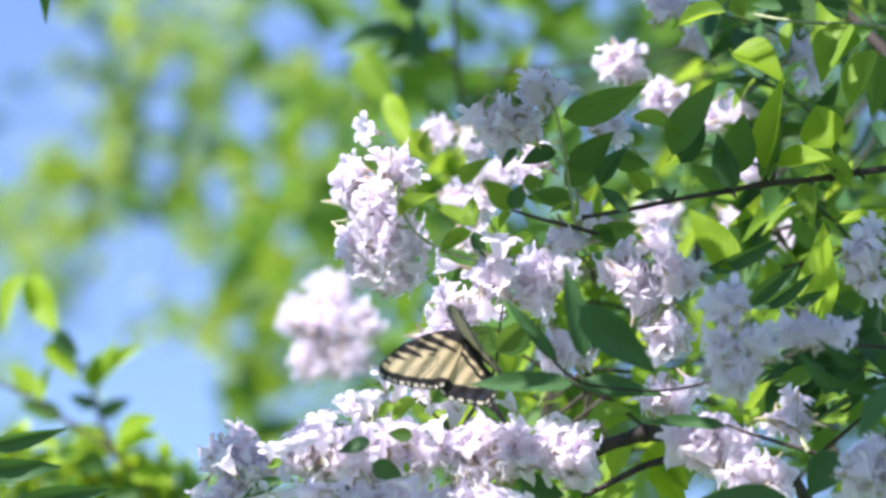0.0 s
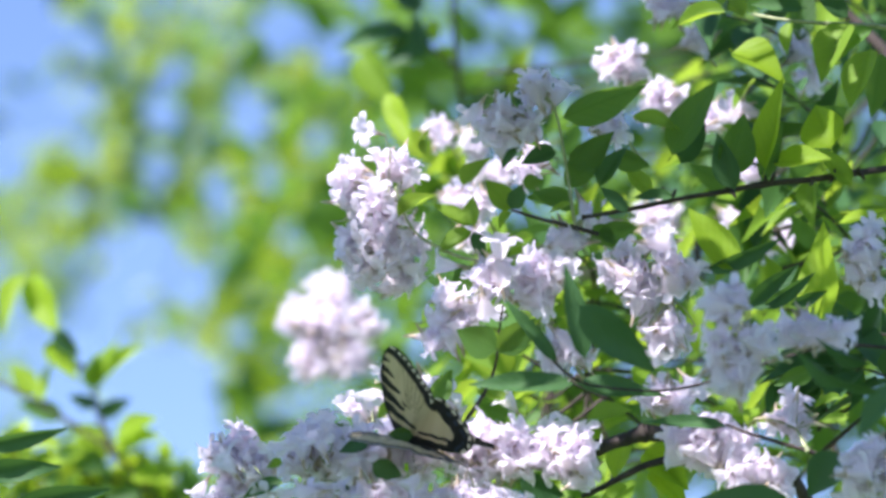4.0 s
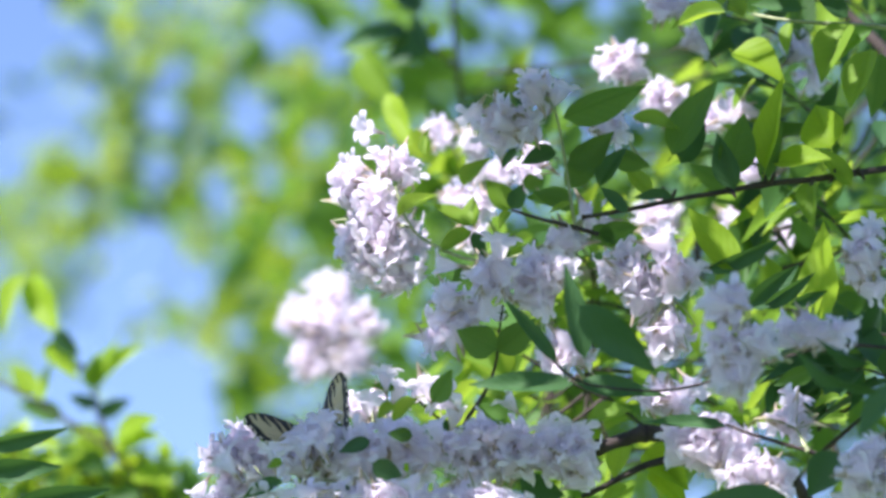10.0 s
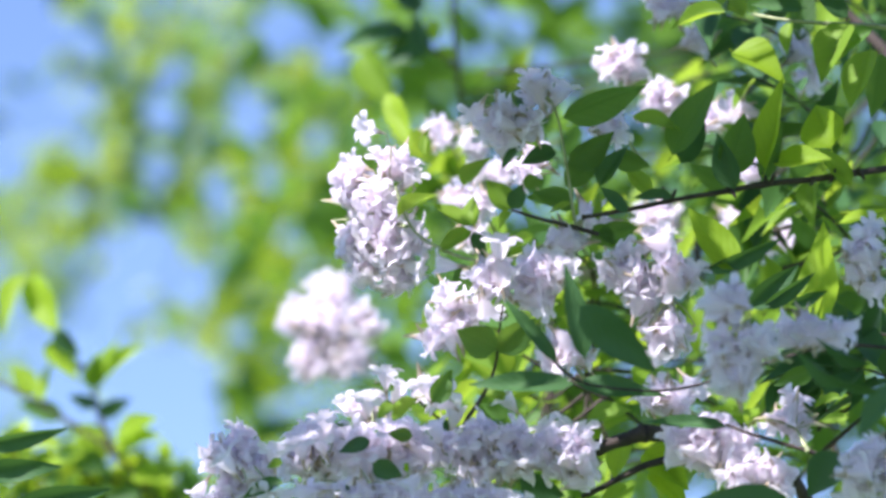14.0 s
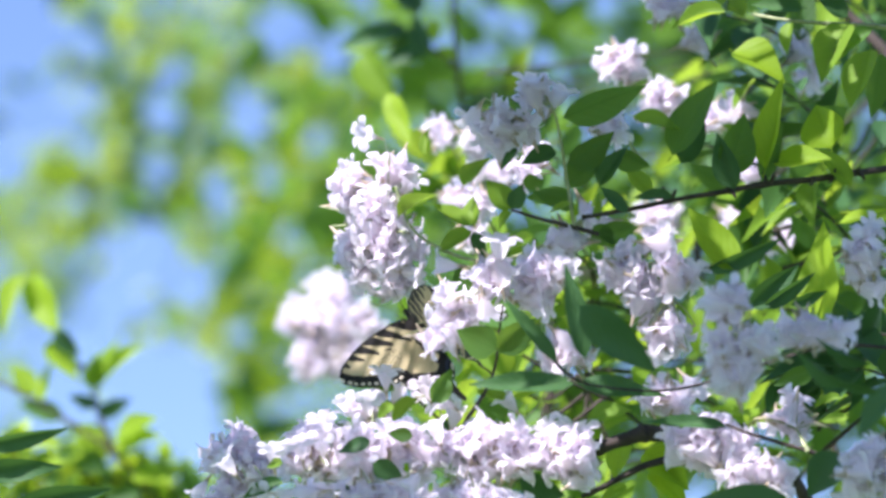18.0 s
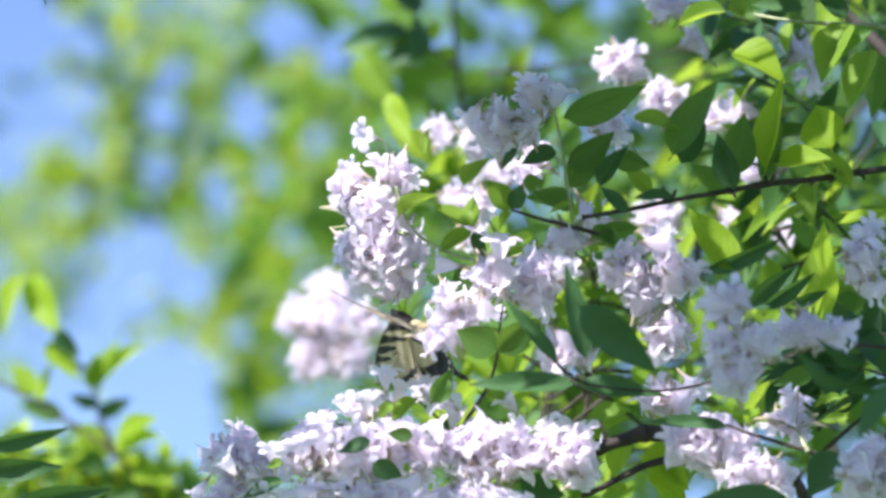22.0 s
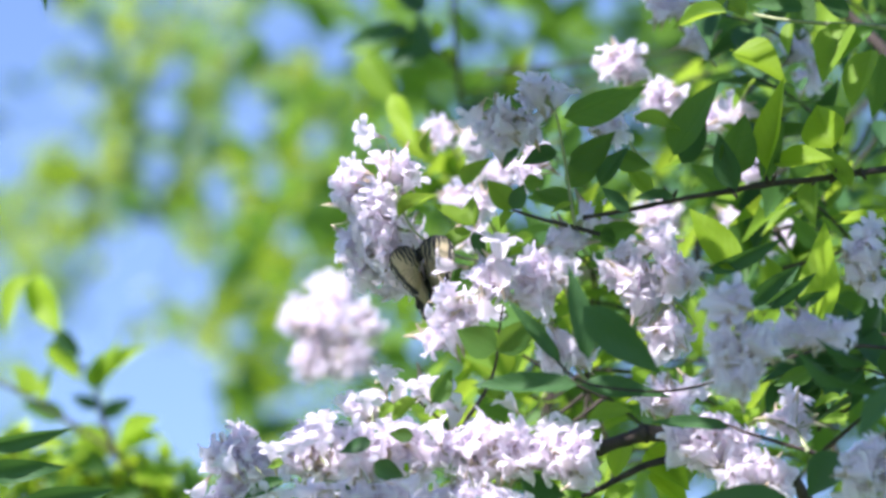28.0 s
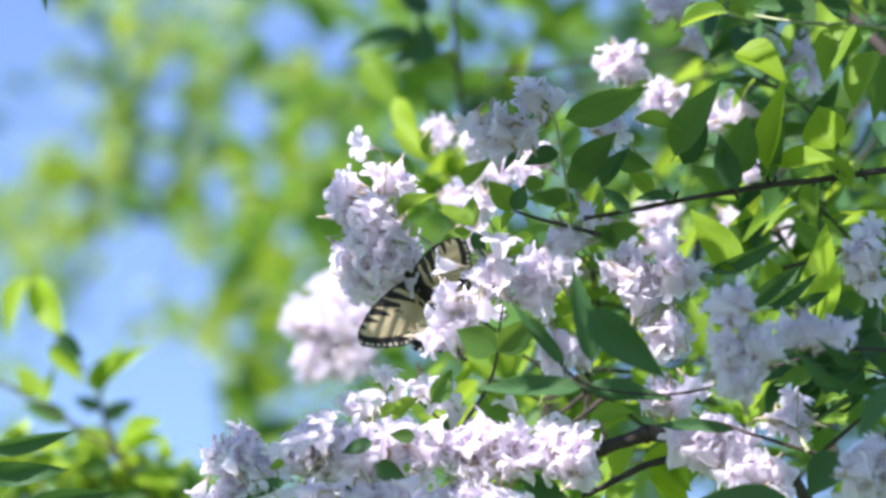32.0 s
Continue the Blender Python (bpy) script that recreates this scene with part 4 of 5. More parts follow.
heads["bottom"] = cluster(bush, 620, 880, 160, 46, -0.075, 24, 25, foot=(760, 900, 0.02), lean=(-0.15, -0.1, 0.3), size=0.0142)
heads["bottom_right"] = cluster(bush, 820, 880, 120, 34, -0.085, 18, 26, foot=(900, 900, 0.02), lean=(-0.15, -0.1, 0.3), size=0.0142)
heads["bottom_left"] = cluster(bush, 410, 885, 70, 40, 0.0, 20, 27, foot=(500, 900, 0.02), lean=(-0.15, -0.1, 0.3), size=0.0142)
heads["fork"] = cluster(bush, 770, 690, 42, 36, 0.045, 12, 28, foot=(815, 740, 0.02))
for head, a, b, ta, tb, kind in (("low_tip", 482, 778, 480, 750, 0), ("low_tip", 385, 800, 370, 780, 1), ("low_left", 525, 765, 520, 740, 2), ("low_left", 567, 722, 560, 700, 0),
                                 ("low_left", 556, 760, 545, 735, 4), ("low_centre", 642, 790, 635, 760, 0), ("low_centre", 690, 745, 690, 720, 2), ("low_high", 645, 690, 640, 660, 4),
                                 ("low_high", 715, 668, 725, 645, 1), ("low_mid", 862, 742, 860, 710, 0), ("low_mid", 905, 795, 905, 760, 2), ("low_mid", 765, 738, 755, 705, 1),
                                 ("low_mid", 815, 770, 805, 740, 4), ("low_mid_right", 1010, 785, 1000, 750, 0), ("low_mid_right", 1060, 815, 1085, 800, 4),
                                 ("fork", 745, 662, 735, 635, 0), ("fork", 762, 700, 745, 690, 2), ("under", 885, 690, 870, 670, 1), ("under", 985, 690, 985, 720, 3), ("fork", 810, 712, 815, 690, 5)):
    bell(heads[head], a, b, ta, tb, 0.01 if head in ("fork", "under", "low_high") else -0.055, 0.35, kind=kind)
heads["top"] = cluster(bush, 893, 222, 66, 52, 0.0, 38, 29, foot=(965, 170, 0.004), label="cluster of pale flowers hanging from an arching stalk")
bell(heads["top"], 945, 118, 945, 90, 0.0, 0.5, size=0.0165, kind=0)
bell(heads["top"], 1008, 138, 1022, 112, 0.0, 0.4, size=0.0165, kind=1)
heads["top_buds"] = cluster(bush, 950, 160, 45, 40, 0.004, 3, 30, foot=(975, 180, 0.004), buds=16)
for i, (a, b, r, d, c) in enumerate(((1095, 110, 50, 0.22, 26), (1182, 8, 30, 0.2, 8), (1236, 68, 20, 0.2, 4), (785, 235, 24, 0.35, 6), (838, 262, 26, 0.35, 6),
                                     (1296, 198, 18, 0.18, 3), (1412, 92, 20, 0.22, 4), (850, 365, 24, 0.16, 5), (1172, 185, 46, 0.25, 14), (1095, 222, 26, 0.05, 5),
                                     (930, 300, 34, 0.06, 6), (1050, 385, 30, 0.05, 5), (1440, 150, 30, 0.25, 6), (1165, 388, 44, 0.3, 12), (1330, 300, 36, 0.3, 9),
                                     (1385, 425, 30, 0.3, 7), (1300, 385, 36, 0.34, 8), (1260, 215, 26, 0.3, 5), (640, 570, 40, 0.6, 8),
                                     (805, 345, 34, 0.3, 8), (880, 305, 36, 0.25, 9), (838, 412, 30, 0.3, 6))):
    heads["far", i] = cluster(bush, a, b, r, r * 0.95, d, c, 40 + i, foot=(a + 30, b + 50, d + 0.03))

# ---- the leafy shrub at the lower left, out of focus ----
LEFT_FOOT = Vector((-0.1, 0.95, 0.0))
left_bush = thing("leafy_shrub", LEFT_FOOT, "young shrub with yellow-green pointed leaves, no flowers", "shrub")
D = 0.85
branch(left_bush, [LEFT_FOOT, Vector((-0.12, 0.6, 0.9)), spot(330, 1000, D + 0.04), spot(280, 875, D), spot(200, 800, D), spot(110, 738, D), spot(20, 685, D), spot(-60, 650, D)], 0.006, 0.0012, name="cane", nodes=12)
left_twig, _ = branch(left_bush, [(205, 805, D), (185, 770, D), (172, 720, D), (166, 685, D)], 0.0024, 0.001)
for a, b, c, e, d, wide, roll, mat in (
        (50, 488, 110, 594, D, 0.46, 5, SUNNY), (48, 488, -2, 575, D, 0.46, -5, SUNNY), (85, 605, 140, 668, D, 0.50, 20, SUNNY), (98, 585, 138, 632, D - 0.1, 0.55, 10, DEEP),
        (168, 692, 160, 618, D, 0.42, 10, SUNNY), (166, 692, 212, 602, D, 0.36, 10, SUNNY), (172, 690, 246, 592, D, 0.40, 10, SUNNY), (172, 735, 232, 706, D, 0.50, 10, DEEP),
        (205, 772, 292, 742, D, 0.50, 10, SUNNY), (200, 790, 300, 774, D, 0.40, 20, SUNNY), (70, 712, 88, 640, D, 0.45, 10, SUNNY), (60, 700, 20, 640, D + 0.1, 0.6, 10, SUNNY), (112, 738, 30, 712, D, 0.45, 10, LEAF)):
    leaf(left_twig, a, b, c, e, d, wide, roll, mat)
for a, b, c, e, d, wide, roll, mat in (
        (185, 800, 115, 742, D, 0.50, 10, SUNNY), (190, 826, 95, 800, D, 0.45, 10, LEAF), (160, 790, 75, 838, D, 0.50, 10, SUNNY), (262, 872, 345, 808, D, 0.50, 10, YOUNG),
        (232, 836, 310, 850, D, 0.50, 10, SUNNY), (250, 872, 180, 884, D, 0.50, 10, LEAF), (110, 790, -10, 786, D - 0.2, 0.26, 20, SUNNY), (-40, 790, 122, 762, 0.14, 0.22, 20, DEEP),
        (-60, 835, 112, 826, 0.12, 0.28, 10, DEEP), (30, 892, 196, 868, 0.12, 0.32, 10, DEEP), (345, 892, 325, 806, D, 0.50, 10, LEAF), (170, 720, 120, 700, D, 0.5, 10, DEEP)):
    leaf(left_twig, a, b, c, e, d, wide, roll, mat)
left_tip, _ = branch(left_bush, [(150, 655, D), (130, 640, D), (95, 590, D), (50, 490, D)], 0.0018, 0.0008)
for i in range(54):
    a = rnd.uniform(-30, 370)
    b = rnd.uniform(752, 910) + max(0.0, a - 120) * 0.22
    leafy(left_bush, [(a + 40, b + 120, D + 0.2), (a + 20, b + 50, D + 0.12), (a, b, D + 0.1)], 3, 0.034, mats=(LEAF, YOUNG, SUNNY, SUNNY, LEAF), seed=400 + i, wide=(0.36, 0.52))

# ---- the butterfly ----
def inside(poly, x, y):
    hit = False
    for (x0, y0), (x1, y1) in zip(poly, poly[1:] + poly[:1]):
        if (y0 > y) != (y1 > y) and x < (x1 - x0) * (y - y0) / (y1 - y0) + x0:
            hit = not hit
    return hit


def gap_to(points, x, y):
    """The distance to a line of points, and how far along it lies."""
    best, far, run = 1e9, 0.0, 0.0
    for (x0, y0), (x1, y1) in zip(points, points[1:]):
        dx, dy = x1 - x0, y1 - y0
        n = math.hypot(dx, dy)
        f = max(0.0, min(1.0, ((x - x0) * dx + (y - y0) * dy) / (n * n)))
        g = math.hypot(x - x0 - f * dx, y - y0 - f * dy)
        if g < best:
            best, far = g, run + f * n
        run += n
    return best, far


def rounded(points, times=2):
    pts = list(points)
    for _ in range(times):
        pts = [q for (x0, y0), (x1, y1) in zip(pts, pts[1:] + pts[:1]) for q in ((x0 * 0.75 + x1 * 0.25, y0 * 0.75 + y1 * 0.25), (x0 * 0.25 + x1 * 0.75, y0 * 0.25 + y1 * 0.75))]
    return pts


# outlines of the right wings in millimetres: x away from the body, y towards the head
FORE = [(1.5, 5), (8, 9.5), (20, 14), (34, 17.5), (45, 18), (51, 16.5), (53.5, 13.5), (51, 8), (46, 2), (40, -4), (35, -8.5), (31, -10), (20, -7), (1.5, -2)]
HIND = [(1.5, 2), (14, -1), (28, -6), (34, -10), (33, -16), (29.5, -18.5), (29, -22), (25, -23.5), (24, -27), (20, -28), (18, -31),
        (17.5, -36), (17, -41), (14.5, -41.5), (14, -36), (13, -31), (9, -30), (5, -27), (2.5, -20), (1, -8)]
YELLOW, BLACK, CREAM = (0.62, 0.52, 0.29), (0.012, 0.010, 0.009), (0.82, 0.76, 0.56)


def fore_colour(x, y):
    edge, run = gap_to([(53.5, 13.5), (51, 8), (46, 2), (40, -4), (35, -8.5), (31, -10)], x, y)
    if edge < 5.4:
        if 0.9 < edge < 2.2 and (run % 3.6) < 2.0:
            return CREAM
        return BLACK
    if gap_to([(1.5, 5), (8, 9.5), (20, 14), (34, 17.5), (45, 18), (51, 16.5), (53.5, 13.5)], x, y)[0] < 0.9:
        return BLACK
    for points, w0, w1 in (([(10, 10), (6, 3), (3, -2)], 1.5, 1.1), ([(19.5, 13.8), (14.5, 5.5), (10.5, -2)], 1.9, 0.6), ([(27.5, 16), (23.5, 10), (19.5, 4.5)], 2.1, 0.7),
                           ([(34.5, 17.5), (31.5, 12.5), (28.5, 7.5)], 1.9, 0.6), ([(40.5, 18), (38, 13.8), (36.5, 11)], 1.5, 0.4), ([(45.5, 17.8), (44, 14.5)], 1.1, 0.4),
                           ([(22, 3.5), (24.5, 5.5)], 0.4, 0.3)):
        g, far = gap_to(points, x, y)
        n = sum(math.hypot(b[0] - a[0], b[1] - a[1]) for a, b in zip(points, points[1:]))
        if g < 1.35 * (w0 + (w1 - w0) * far / n):
            return BLACK
    if x < 5:
        return BLACK
    # thin dark veins
    for k in range(6):
        if gap_to([(12, 0), (50 - 3.0 * k, 9 - 3.2 * k)], x, y)[0] < 0.16 and x > 20:
            return (0.20, 0.16, 0.08)
    return YELLOW


def hind_colour(x, y):
    edge, run = gap_to([(34, -10), (33, -16), (29, -20), (24, -25), (18, -30), (9, -30), (5, -27)], x, y)
    if y < -31:
        return BLACK
    if edge < 9.0:
        if 0.6 < edge < 2.0 and (run % 5.4) < 3.2:
            return CREAM
        if 3.4 < edge < 4.9 and (run % 5.4) < 3.0 and run > 10:
            return (0.03, 0.04, 0.075)
        return BLACK
    if x < 6:
        return BLACK
    if gap_to([(8, 0), (9, -10), (10, -24)], x, y)[0] < 1.0:
        return BLACK
    return YELLOW


def wing_mesh(name, outline, colour, mirror, arch):
    cell = 0.42
    poly = rounded(outline, 1)
    xs = [p[0] for p in poly]
    ys = [p[1] for p in poly]
    nx, ny = int((max(xs) - min(xs)) / cell) + 2, int((max(ys) - min(ys)) / cell) + 2
    index, verts, faces, shades = {}, [], [], []
    for i in range(nx):
        for j in range(ny):
            x, y = min(xs) + i * cell, min(ys) + j * cell
            if not inside(poly, x + cell / 2, y + cell / 2):
                continue
            quad = []
            for di, dj in ((0, 0), (1, 0), (1, 1), (0, 1)):
                key = (i + di, j + dj)
                if key not in index:
                    index[key] = len(verts)
                    px, py = min(xs) + key[0] * cell, min(ys) + key[1] * cell
                    z = arch * math.sin(px / 50 * math.pi) * 2.2 + 0.25 * math.sin(py * 0.9 + px * 0.12)
                    verts.append((px * mirror * 0.001, py * 0.001, z * 0.001))
                    shades.append(colour(px, py))
                quad.append(index[key])
            faces.append(quad if mirror > 0 else quad[::-1])
    mesh = bpy.data.meshes.new(name)
    mesh.from_pydata(verts, [], faces)
    layer = mesh.color_attributes.new("pattern", "FLOAT_COLOR", "POINT")
    for k, c in enumerate(shades):
        layer.data[k].color = (*c, 1)
    mesh.polygons.foreach_set("use_smooth", [True] * len(faces))
    mesh.materials.append(WING)
    return mesh


def lump(stations, seg=12):
    """A round body along y through (y, z, radius) stations in millimetres."""
    bm = bmesh.new()
    rings = []
    for y, z, r in stations:
        rings.append([bm.verts.new((r * math.cos(2 * math.pi * k / seg) / 1000, y / 1000, (z + r * math.sin(2 * math.pi * k / seg)) / 1000)) for k in range(seg)])
    for a, b in zip(rings, rings[1:]):
        for k in range(seg):
            bm.faces.new((a[k], a[(k + 1) % seg], b[(k + 1) % seg], b[k]))
    bm.faces.new(rings[0])
    bm.faces.new(rings[-1][::-1])
    return bm


def build_butterfly():
    fly = thing("butterfly", spot(819, 605, 0.03), "yellow swallowtail butterfly with black tiger stripes and tailed wings", "butterfly")
    part("thorax", lump([(-5, 0, 0.8), (-4, 0, 2.2), (-1, 0.2, 2.9), (3, 0.2, 2.8), (5.5, 0, 1.9), (6.2, 0, 0.7)]), FUZZ, fly)
    part("abdomen", lump([(-4, 0, 1.0), (-6, -0.2, 2.1), (-10, -0.8, 2.3), (-15, -1.8, 2.0), (-20, -3, 1.4), (-23, -3.8, 0.5)]), PALE_FUZZ, fly, label="yellow abdomen with a dark back")
    part("abdomen_stripe", lump([(-4.5, 1.2, 0.6), (-7, 1.4, 1.0), (-12, 0.8, 1.1), (-18, -1.0, 0.9), (-22, -2.7, 0.3)], 8), FUZZ, fly)
    part("head", lump([(5.2, 0, 0.8), (6.2, 0, 1.6), (7.6, -0.2, 1.6), (8.8, -0.4, 0.6)]), FUZZ, fly)
    for s in (-1, 1):
        bm = tube([Vector((s * 0.0006, 0.0085, 0.0008)), Vector((s * 0.003, 0.014, 0.003)), Vector((s * 0.006, 0.021, 0.004))], 0.00013, 0.00013, seg=5)
        add_tube(bm, [(s * 0.006, 0.021, 0.004), (s * 0.0065, 0.0222, 0.0041), (s * 0.007, 0.0235, 0.004)], 0.0003, 0.00025, seg=6)
        part("antenna", bm, FUZZ, fly)
        for y0, out, fore in ((0.004, 0.006, 0.005), (0.001, 0.008, 0.0), (-0.002, 0.008, -0.006)):
            part("leg", tube([Vector((s * 0.001, y0, -0.0025)), Vector((s * out, y0 + fore * 0.5, -0.004)), Vector((s * out * 1.2, y0 + fore, -0.011))], 0.00022, 0.00014, seg=5), FUZZ, fly)
    part("tongue", tube([Vector((0, 0.0086, -0.001)), Vector((0, 0.011, -0.004)), Vector((0, 0.012, -0.011))], 0.00018, 0.00012, seg=5), FUZZ, fly)
    wings = []
    for s, side in ((-1, "left"), (1, "right")):
        a = part("forewing", wing_mesh("forewing", FORE, fore_colour, s, 0.7), None, fly, Matrix.Translation((0, 0, 0.0012)), "pale yellow forewing with black stripes and edge")
        b = part("hindwing", wing_mesh("hindwing", HIND, hind_colour, s, 0.4), None, fly, Matrix.Translation((0, 0, 0.0006)), "pale yellow hindwing with a black scalloped edge and tail")
        wings.append((s, a, b))
    return fly, wings


butterfly, wings = build_butterfly()


# ---- what moves ----
def fly_pose(a, b, head, pitch, roll, d):
    """The butterfly at (a, b): the way its head points, how far it leans to the viewer and how far it rolls, in degrees."""
    h, p, r = radians(head), radians(pitch), radians(roll)
    y = Vector((math.cos(h) * math.cos(p), math.sin(h) * math.cos(p), math.sin(p)))
    x0 = Vector((math.sin(h), -math.cos(h), 0))
    z0 = x0.cross(y)
    x, z = x0 * math.cos(r) + z0 * math.sin(r), z0 * math.cos(r) - x0 * math.sin(r)
    view = Matrix((Vector((1, 0, 0)), UPWARD, -AHEAD)).transposed()
    m = (view @ Matrix((x, y, z)).transposed()).to_4x4()
    m.translation = spot(a, b, d)
    return m


def how_deep(t):
    """In front of the low flowers at first, then behind them, later between the tall heads."""
    return -0.065 if t < 2.4 else -0.058 if t < 4 else -0.038 if t < 6.5 else -0.035 if t < 8.4 else 0.0 if t < 12.9 else 0.05 if t < 16 else 0.03


def sway(ob, rows, d=0.0):
    """Shifts a part across and down from where it was built."""
    k = GRID * (FOCUS + d) / FOCUS
    m = ob.matrix_basis.copy()
    walk(ob, [(t, Matrix.Translation(Vector((da * k, 0, 0)) - UPWARD * (db * k)) @ m) for t, da, db in rows])


def motions():
    flight = [
        (0.0, 823, 595, 131, 2, 18, 59, 65),
        (0.3, 822, 604, 135, 2, 13, 56, 61),
        (0.6, 817, 595, 136, 7, 12, 56, 60),
        (1.0, 809, 608, 141, 12, 9, 55, 59),
        (1.3, 803, 601, 128, 4, 16, 55, 59),
        (1.6, 831, 625, 121, 9, 37, 50, 54),
        (1.8, 848, 631, 113, -27, 55, 54, 59),
        (2.0, 865, 638, 107, -53, 67, 56, 60),
        (2.2, 850, 643, 113, -37, 53, 57, 59),
        (2.5, 792, 698, 129, -21, 31, 57, 55),
        (2.7, 768, 716, 138, -11, 17, 63, 57),
        (3.0, 726, 744, 150, 3, -2, 69, 59),
        (3.3, 727, 752, 157, -2, -11, 66, 57),
        (3.5, 726, 761, 162, -5, -18, 64, 55),
        (5.5, 722, 815, 150, -32, 0, 80, 80),
        (6.0, 715, 815, 150, -32, 0, 80, 80),
        (6.5, 700, 806, 150, -20, 0, 64, 64),
        (7.0, 641, 776, 136, 4, 0, 58, 52),
        (7.5, 668, 790, 147, -6, 5, 73, 74),
        (8.0, 661, 792, 147, -22, 11, 58, 55),
        (8.3, 631, 772, 150, -9, 0, 61, 62),
        (8.6, 591, 749, 139, -14, 0, 66, 68),
        (8.8, 570, 765, 133, -16, -4, 62, 64),
        (9.0, 569, 795, 115, -10, -3, 58, 63),
        (9.5, 567, 807, 126, -14, -8, 65, 66),
        (10.0, 576, 803, 114, -23, -1, 59, 63),
        (10.5, 539, 816, 127, -20, -9, 70, 71),
        (11.0, 557, 797, 122, -11, -12, 58, 58),
        (11.5, 562, 797, 126, -18, -9, 62, 63),
        (12.0, 559, 785, 121, -12, -9, 55, 53),
        (12.5, 483, 813, 129, -31, -4, 62, 63),
        (12.8, 474, 872, 142, -74, -4, 58, 58),
        (13.0, 470, 935, 140, -60, 0, 62, 62),
        (13.3, 463, 901, 160, -2, 1, 76, 76),
        (14.5, 484, 959, 156, -5, -1, 75, 75),
        (15.6, 569, 821, 147, -10, -5, 64, 64),
        (16.2, 703, 635, 138, -1, 4, 54, 59),
        (16.5, 732, 578, 148, 16, 5, 60, 65),
        (16.7, 723, 573, 141, -4, 13, 52, 57),
        (17.0, 745, 559, 143, -2, 15, 49, 66),
        (17.3, 743, 566, 137, -3, 17, 49, 55),
        (17.6, 736, 571, 137, 13, 15, 46, 52),
        (18.0, 739, 570, 139, 9, 15, 48, 55),
        (18.4, 727, 553, 145, 17, 9, 60, 67),
        (18.7, 726, 559, 136, 10, 13, 51, 58),
        (19.0, 731, 546, 140, 15, 8, 50, 56),
        (19.4, 712, 556, 152, 30, -12, 46, 49),
        (19.7, 703, 554, 138, 0, 10, 56, 56),
        (19.9, 702, 572, 115, -45, 50, 70, 70),
        (20.0, 706, 582, 98, -84, 84, 86, 86),
        (20.4, 712, 576, 112, -56, 66, 74, 74),
        (21.0, 722, 565, 136, -20, 36, 52, 52),
        (22.0, 716, 564, 152, -29, 67, 18, 26),
        (22.2, 707, 547, 143, -15, 62, 28, 36),
        (22.4, 691, 530, 131, 14, 65, 37, 44),
        (22.7, 695, 536, 137, 32, 53, 52, 57),
        (23.0, 714, 537, 113, 60, 57, 51, 55),
        (23.4, 712, 537, 115, 43, 33, 56, 58),
        (23.7, 707, 547, 112, 31, 14, 61, 61),
        (24.0, 698, 552, 104, 24, -1, 68, 87),
        (24.3, 724, 545, 109, 24, -6, 44, 44),
        (24.6, 732, 552, 116, 8, -11, 54, 54),
        (25.0, 716, 561, 139, -13, -3, 56, 84),
        (25.5, 718, 575, 160, -7, -14, 64, 65),
        (26.5, 720, 530, 136, -4, -16, 47, 47),
        (27.5, 728, 507, 112, 11, -10, 43, 42),
        (27.7, 738, 520, 112, 6, -17, 56, 55),
        (28.0, 743, 465, 108, 11, -15, 60, 86),
        (28.3, 752, 514, 111, 16, -14, 61, 60),
        (28.6, 755, 532, 111, 16, -10, 53, 53),
        (28.8, 746, 527, 101, 28, -11, 54, 53),
        (29.0, 791, 509, 114, 32, -8, 58, 58),
        (29.3, 801, 501, 103, 16, -9, 59, 59),
        (29.6, 804, 498, 89, 3, -13, 58, 58),
        (30.0, 807, 477, 67, -17, -16, 59, 58),
        (30.2, 839, 466, 77, -17, -14, 58, 58),
        (30.4, 796, 416, 90, -4, -12, 58, 59),
        (30.6, 782, 448, 93, 2, -12, 63, 64),
        (30.8, 780, 496, 98, 0, -8, 63, 64),
        (31.0, 753, 480, 104, -4, -8, 60, 80),
        (31.2, 748, 521, 110, 21, -5, 51, 53),
        (31.4, 747, 501, 109, 11, -3, 57, 59),
        (31.5, 745, 513, 114, 9, -1, 53, 55),
        (31.6, 743, 486, 115, 12, -4, 67, 69),
        (31.8, 728, 502, 126, 19, 4, 47, 49),
        (32.0, 739, 502, 137, 19, 5, 48, 50),
    ]
    walk(butterfly, [(t, fly_pose(a, b, h, p, r, how_deep(t))) for t, a, b, h, p, r, _, _ in flight])
    for s, fore, hind in wings:
        walk(fore, [(q[0], pose(0, 0, 0.0012, 0, -s * q[6 if s < 0 else 7], 0)) for q in flight])
        walk(hind, [(q[0], pose(0, 0, 0.0006, 0, -s * q[6 if s < 0 else 7], 0)) for q in flight])
    sway(heads["left"], [(0, 0, 2), (3, -1, 3), (6, -2, 3), (9, -2, 1), (13, 0, 0), (14.5, 0, 1), (15.6, -3, 8), (16.5, -7, 20), (17, -1, 8), (17.5, -6, 17), (18, -3, 11), (18.5, -4, 16),
                         (19, -5, 17), (19.5, -5, 15), (20, -3, 11), (20.5, -6, 15), (21, -7, 17), (21.5, -7, 18), (22, -3, 13), (22.5, -5, 15), (23, -3, 12), (23.5, -6, 18), (24, -7, 20),
                         (24.5, -8, 21), (25, -4, 14), (25.5, -5, 16), (27.5, 0, 9), (28, 0, 8), (28.5, 0, 11), (29, -1, 14), (29.5, -1, 20), (30, -1, 11), (30.5, 3, -3), (31, 0, 5), (31.5, -6, 24), (32, -9, 30)])
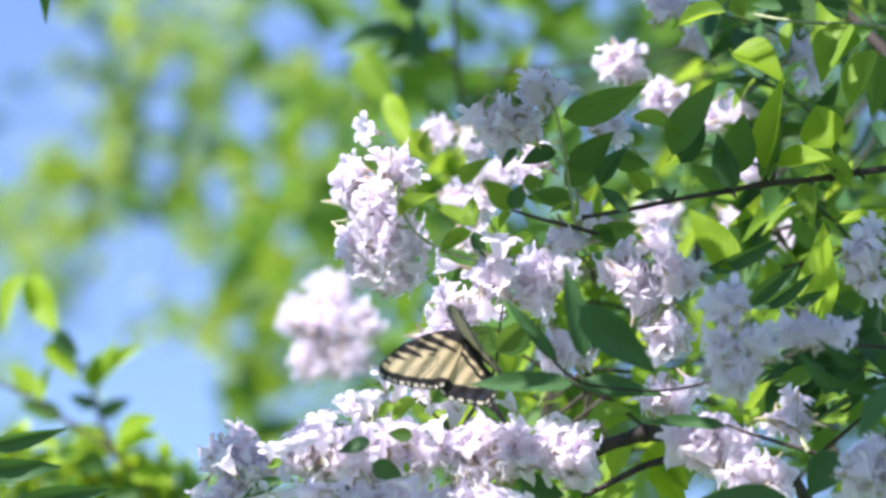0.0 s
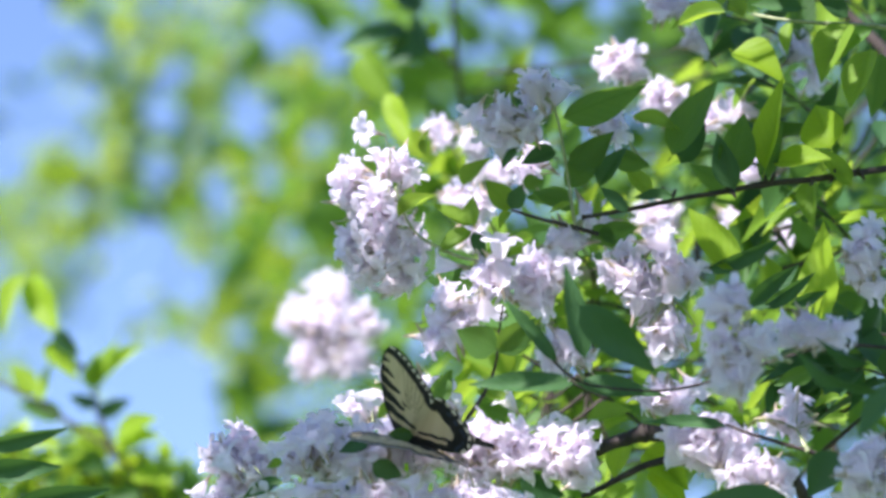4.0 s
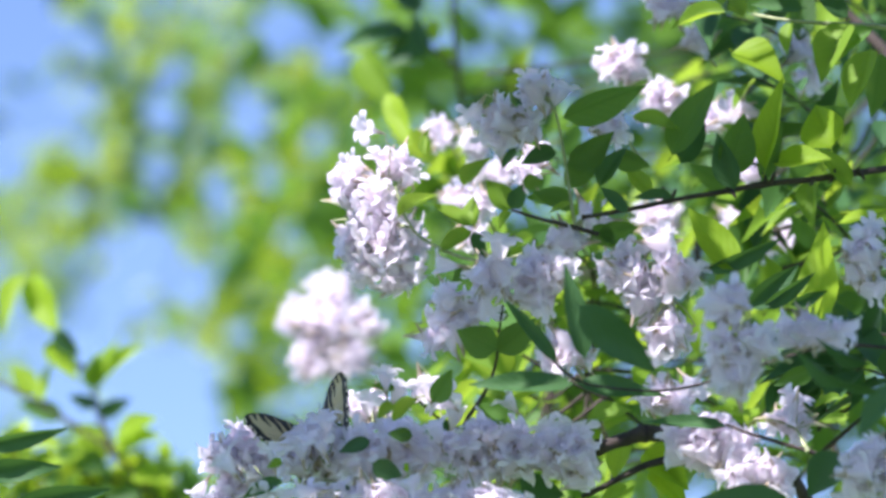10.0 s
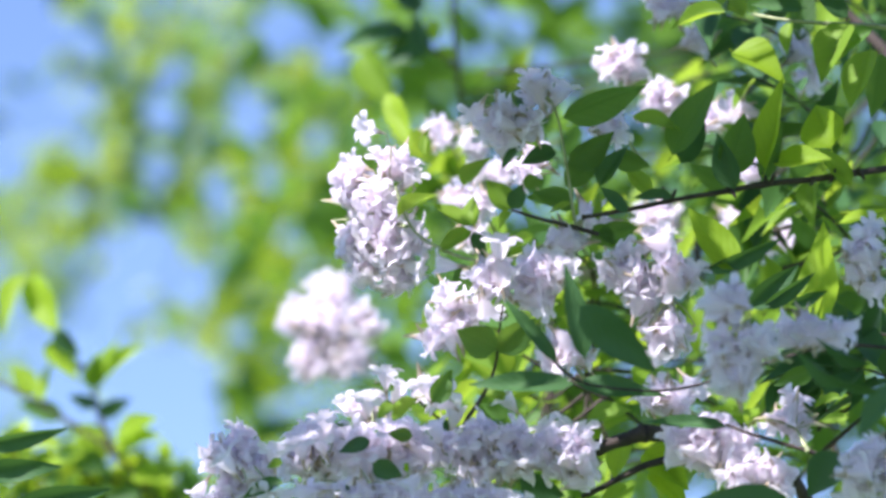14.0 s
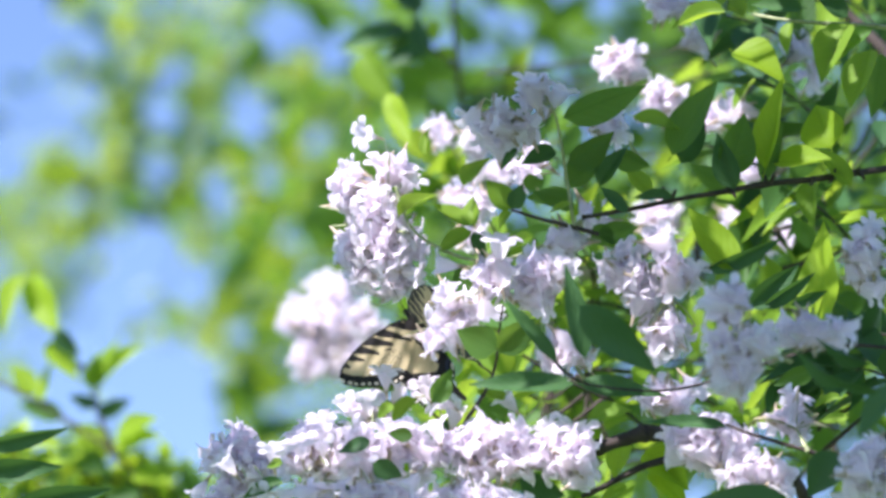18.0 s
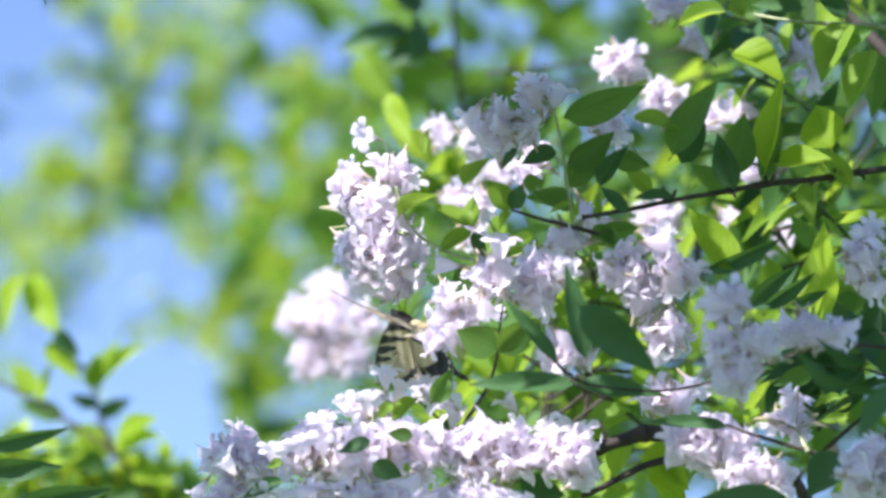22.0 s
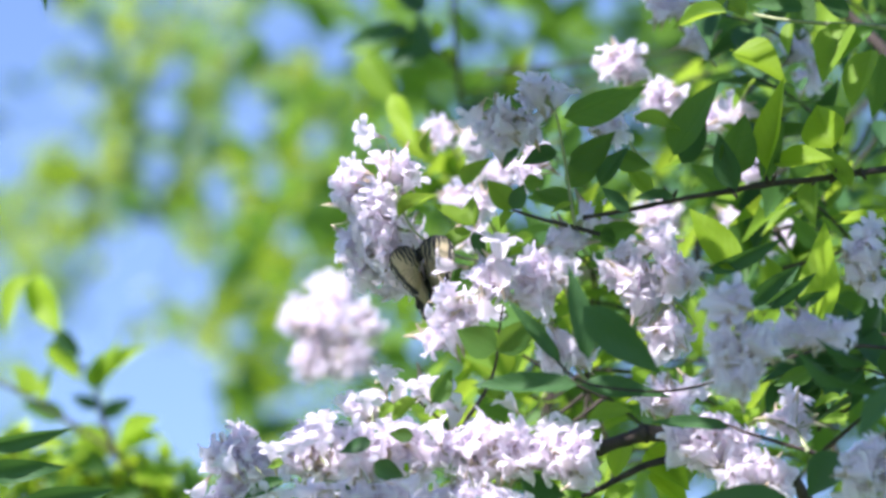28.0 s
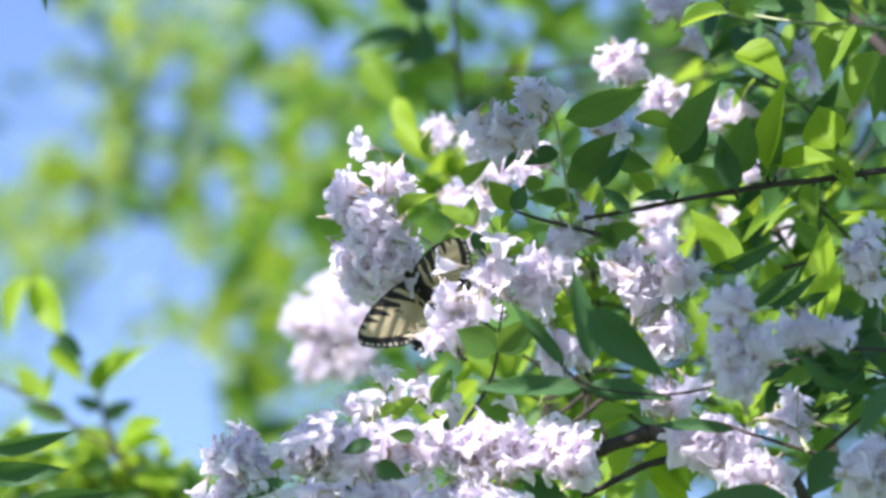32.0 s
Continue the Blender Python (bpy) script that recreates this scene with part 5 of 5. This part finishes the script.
    high = [(0, -1, 1), (3, -1, 1), (6, -3, 1), (9, -3, 1), (13, 0, 0), (14.5, 0, 0), (15.6, -4, 4), (16.5, -8, 10), (17, -2, 3), (17.5, -7, 10), (18, -5, 7), (18.5, -7, 9), (19, -8, 11),
            (19.5, -6, 9), (20, -6, 7), (20.5, -9, 8), (21, -8, 10), (21.5, -10, 12), (22, -6, 7), (23, -7, 9), (24, -11, 12), (25, -6, 10), (25.5, -8, 9), (27.5, -3, 10), (28, -2, 6), (28.5, -3, 9),
            (29, -2, 9), (29.5, 6, 21), (30, 0, 7), (30.5, 4, -5), (31, 0, 1), (31.5, -6, 15), (32, -8, 15)]
    sway(heads["top"], high)
    sway(heads["top_buds"], high)
    sway(stalk_top, [(t, da * 0.5, db * 0.5) for t, da, db in high])
    gust = [(0, 0, 0), (25.5, 1, 0), (27.5, 3, 1), (28.5, 3, 0), (29, 5, 2), (29.5, 8, 6), (30, 7, 2), (30.5, 7, 0), (31, 7, 0), (31.5, 6, 2), (32, 6, 3)]
    for ob in (main_branch, tip_branch, low_branch, top_twig, heads["low_tip"], heads["low_right"], heads["single"], heads["right"]):
        sway(ob, [(t, da * 0.7, db * 0.6) for t, da, db in gust])
    for ob, f, d in ((back_twig, 2.4, 0.55), (heads["bright"], 1.2, 0.3), (left_twig, 1.6, 0.5), (front_twig, 2.2, -0.08), (heads["shade"], 1.6, -0.1)):
        sway(ob, [(t, da * f, db * f) for t, da, db in gust], d)
    # the added twigs overhead swing, timed to let the sun in and out
    for twigs, swing in ((shade_high, [(0, 0, 0), (3.5, 0, 0), (5.0, -170, 0), (6.2, -150, 0), (7.2, 50, 0), (27.0, 50, 0), (29.0, -90, 0), (30.0, -60, 0), (32, -20, 0)]),
                         (shade_left, [(0, -240, 0), (3.5, -220, 0), (5.3, 0, 0), (6.2, 0, 0), (6.8, -200, 0), (9.5, -210, 0), (12.5, -60, 30), (13.3, -60, 40), (14.0, -215, 0), (16.2, -230, 0), (24.6, -220, 0), (26.5, -150, 20), (32, -120, 30)]),
                         (shade_low, [(0, -420, 0), (2.4, -400, 0), (3.4, -160, 0), (5.3, 0, 0), (6.2, 0, 0), (7.2, -330, 0), (9.15, -330, 0), (9.85, -20, 0), (13.2, 0, 0), (14.0, -240, 0), (15.5, -420, 0), (24.4, -400, 0), (26.5, -340, 0), (30.5, -330, 0), (32, -230, 0)]),
                         (shade_low_mid, [(0, 0, 620), (3.5, 0, 600), (5.3, 40, 60), (6.2, 40, 60), (7.2, 0, 430), (9.15, 0, 420), (9.85, 0, 0), (13.2, 0, 0), (14.0, 0, 260), (15.6, 0, 560), (32, 0, 600)]),
                         (shade_mid, [(0, -240, 0), (3.5, -230, 0), (5.3, 0, 0), (6.2, 0, 0), (7.4, -160, 0), (8.9, -200, 0), (9.6, -30, 0), (13.3, 0, 0), (14.1, -190, 0), (16.2, -260, 0), (32, -250, 0)])):
        for ob in twigs:
            sway(ob, swing)


motions()
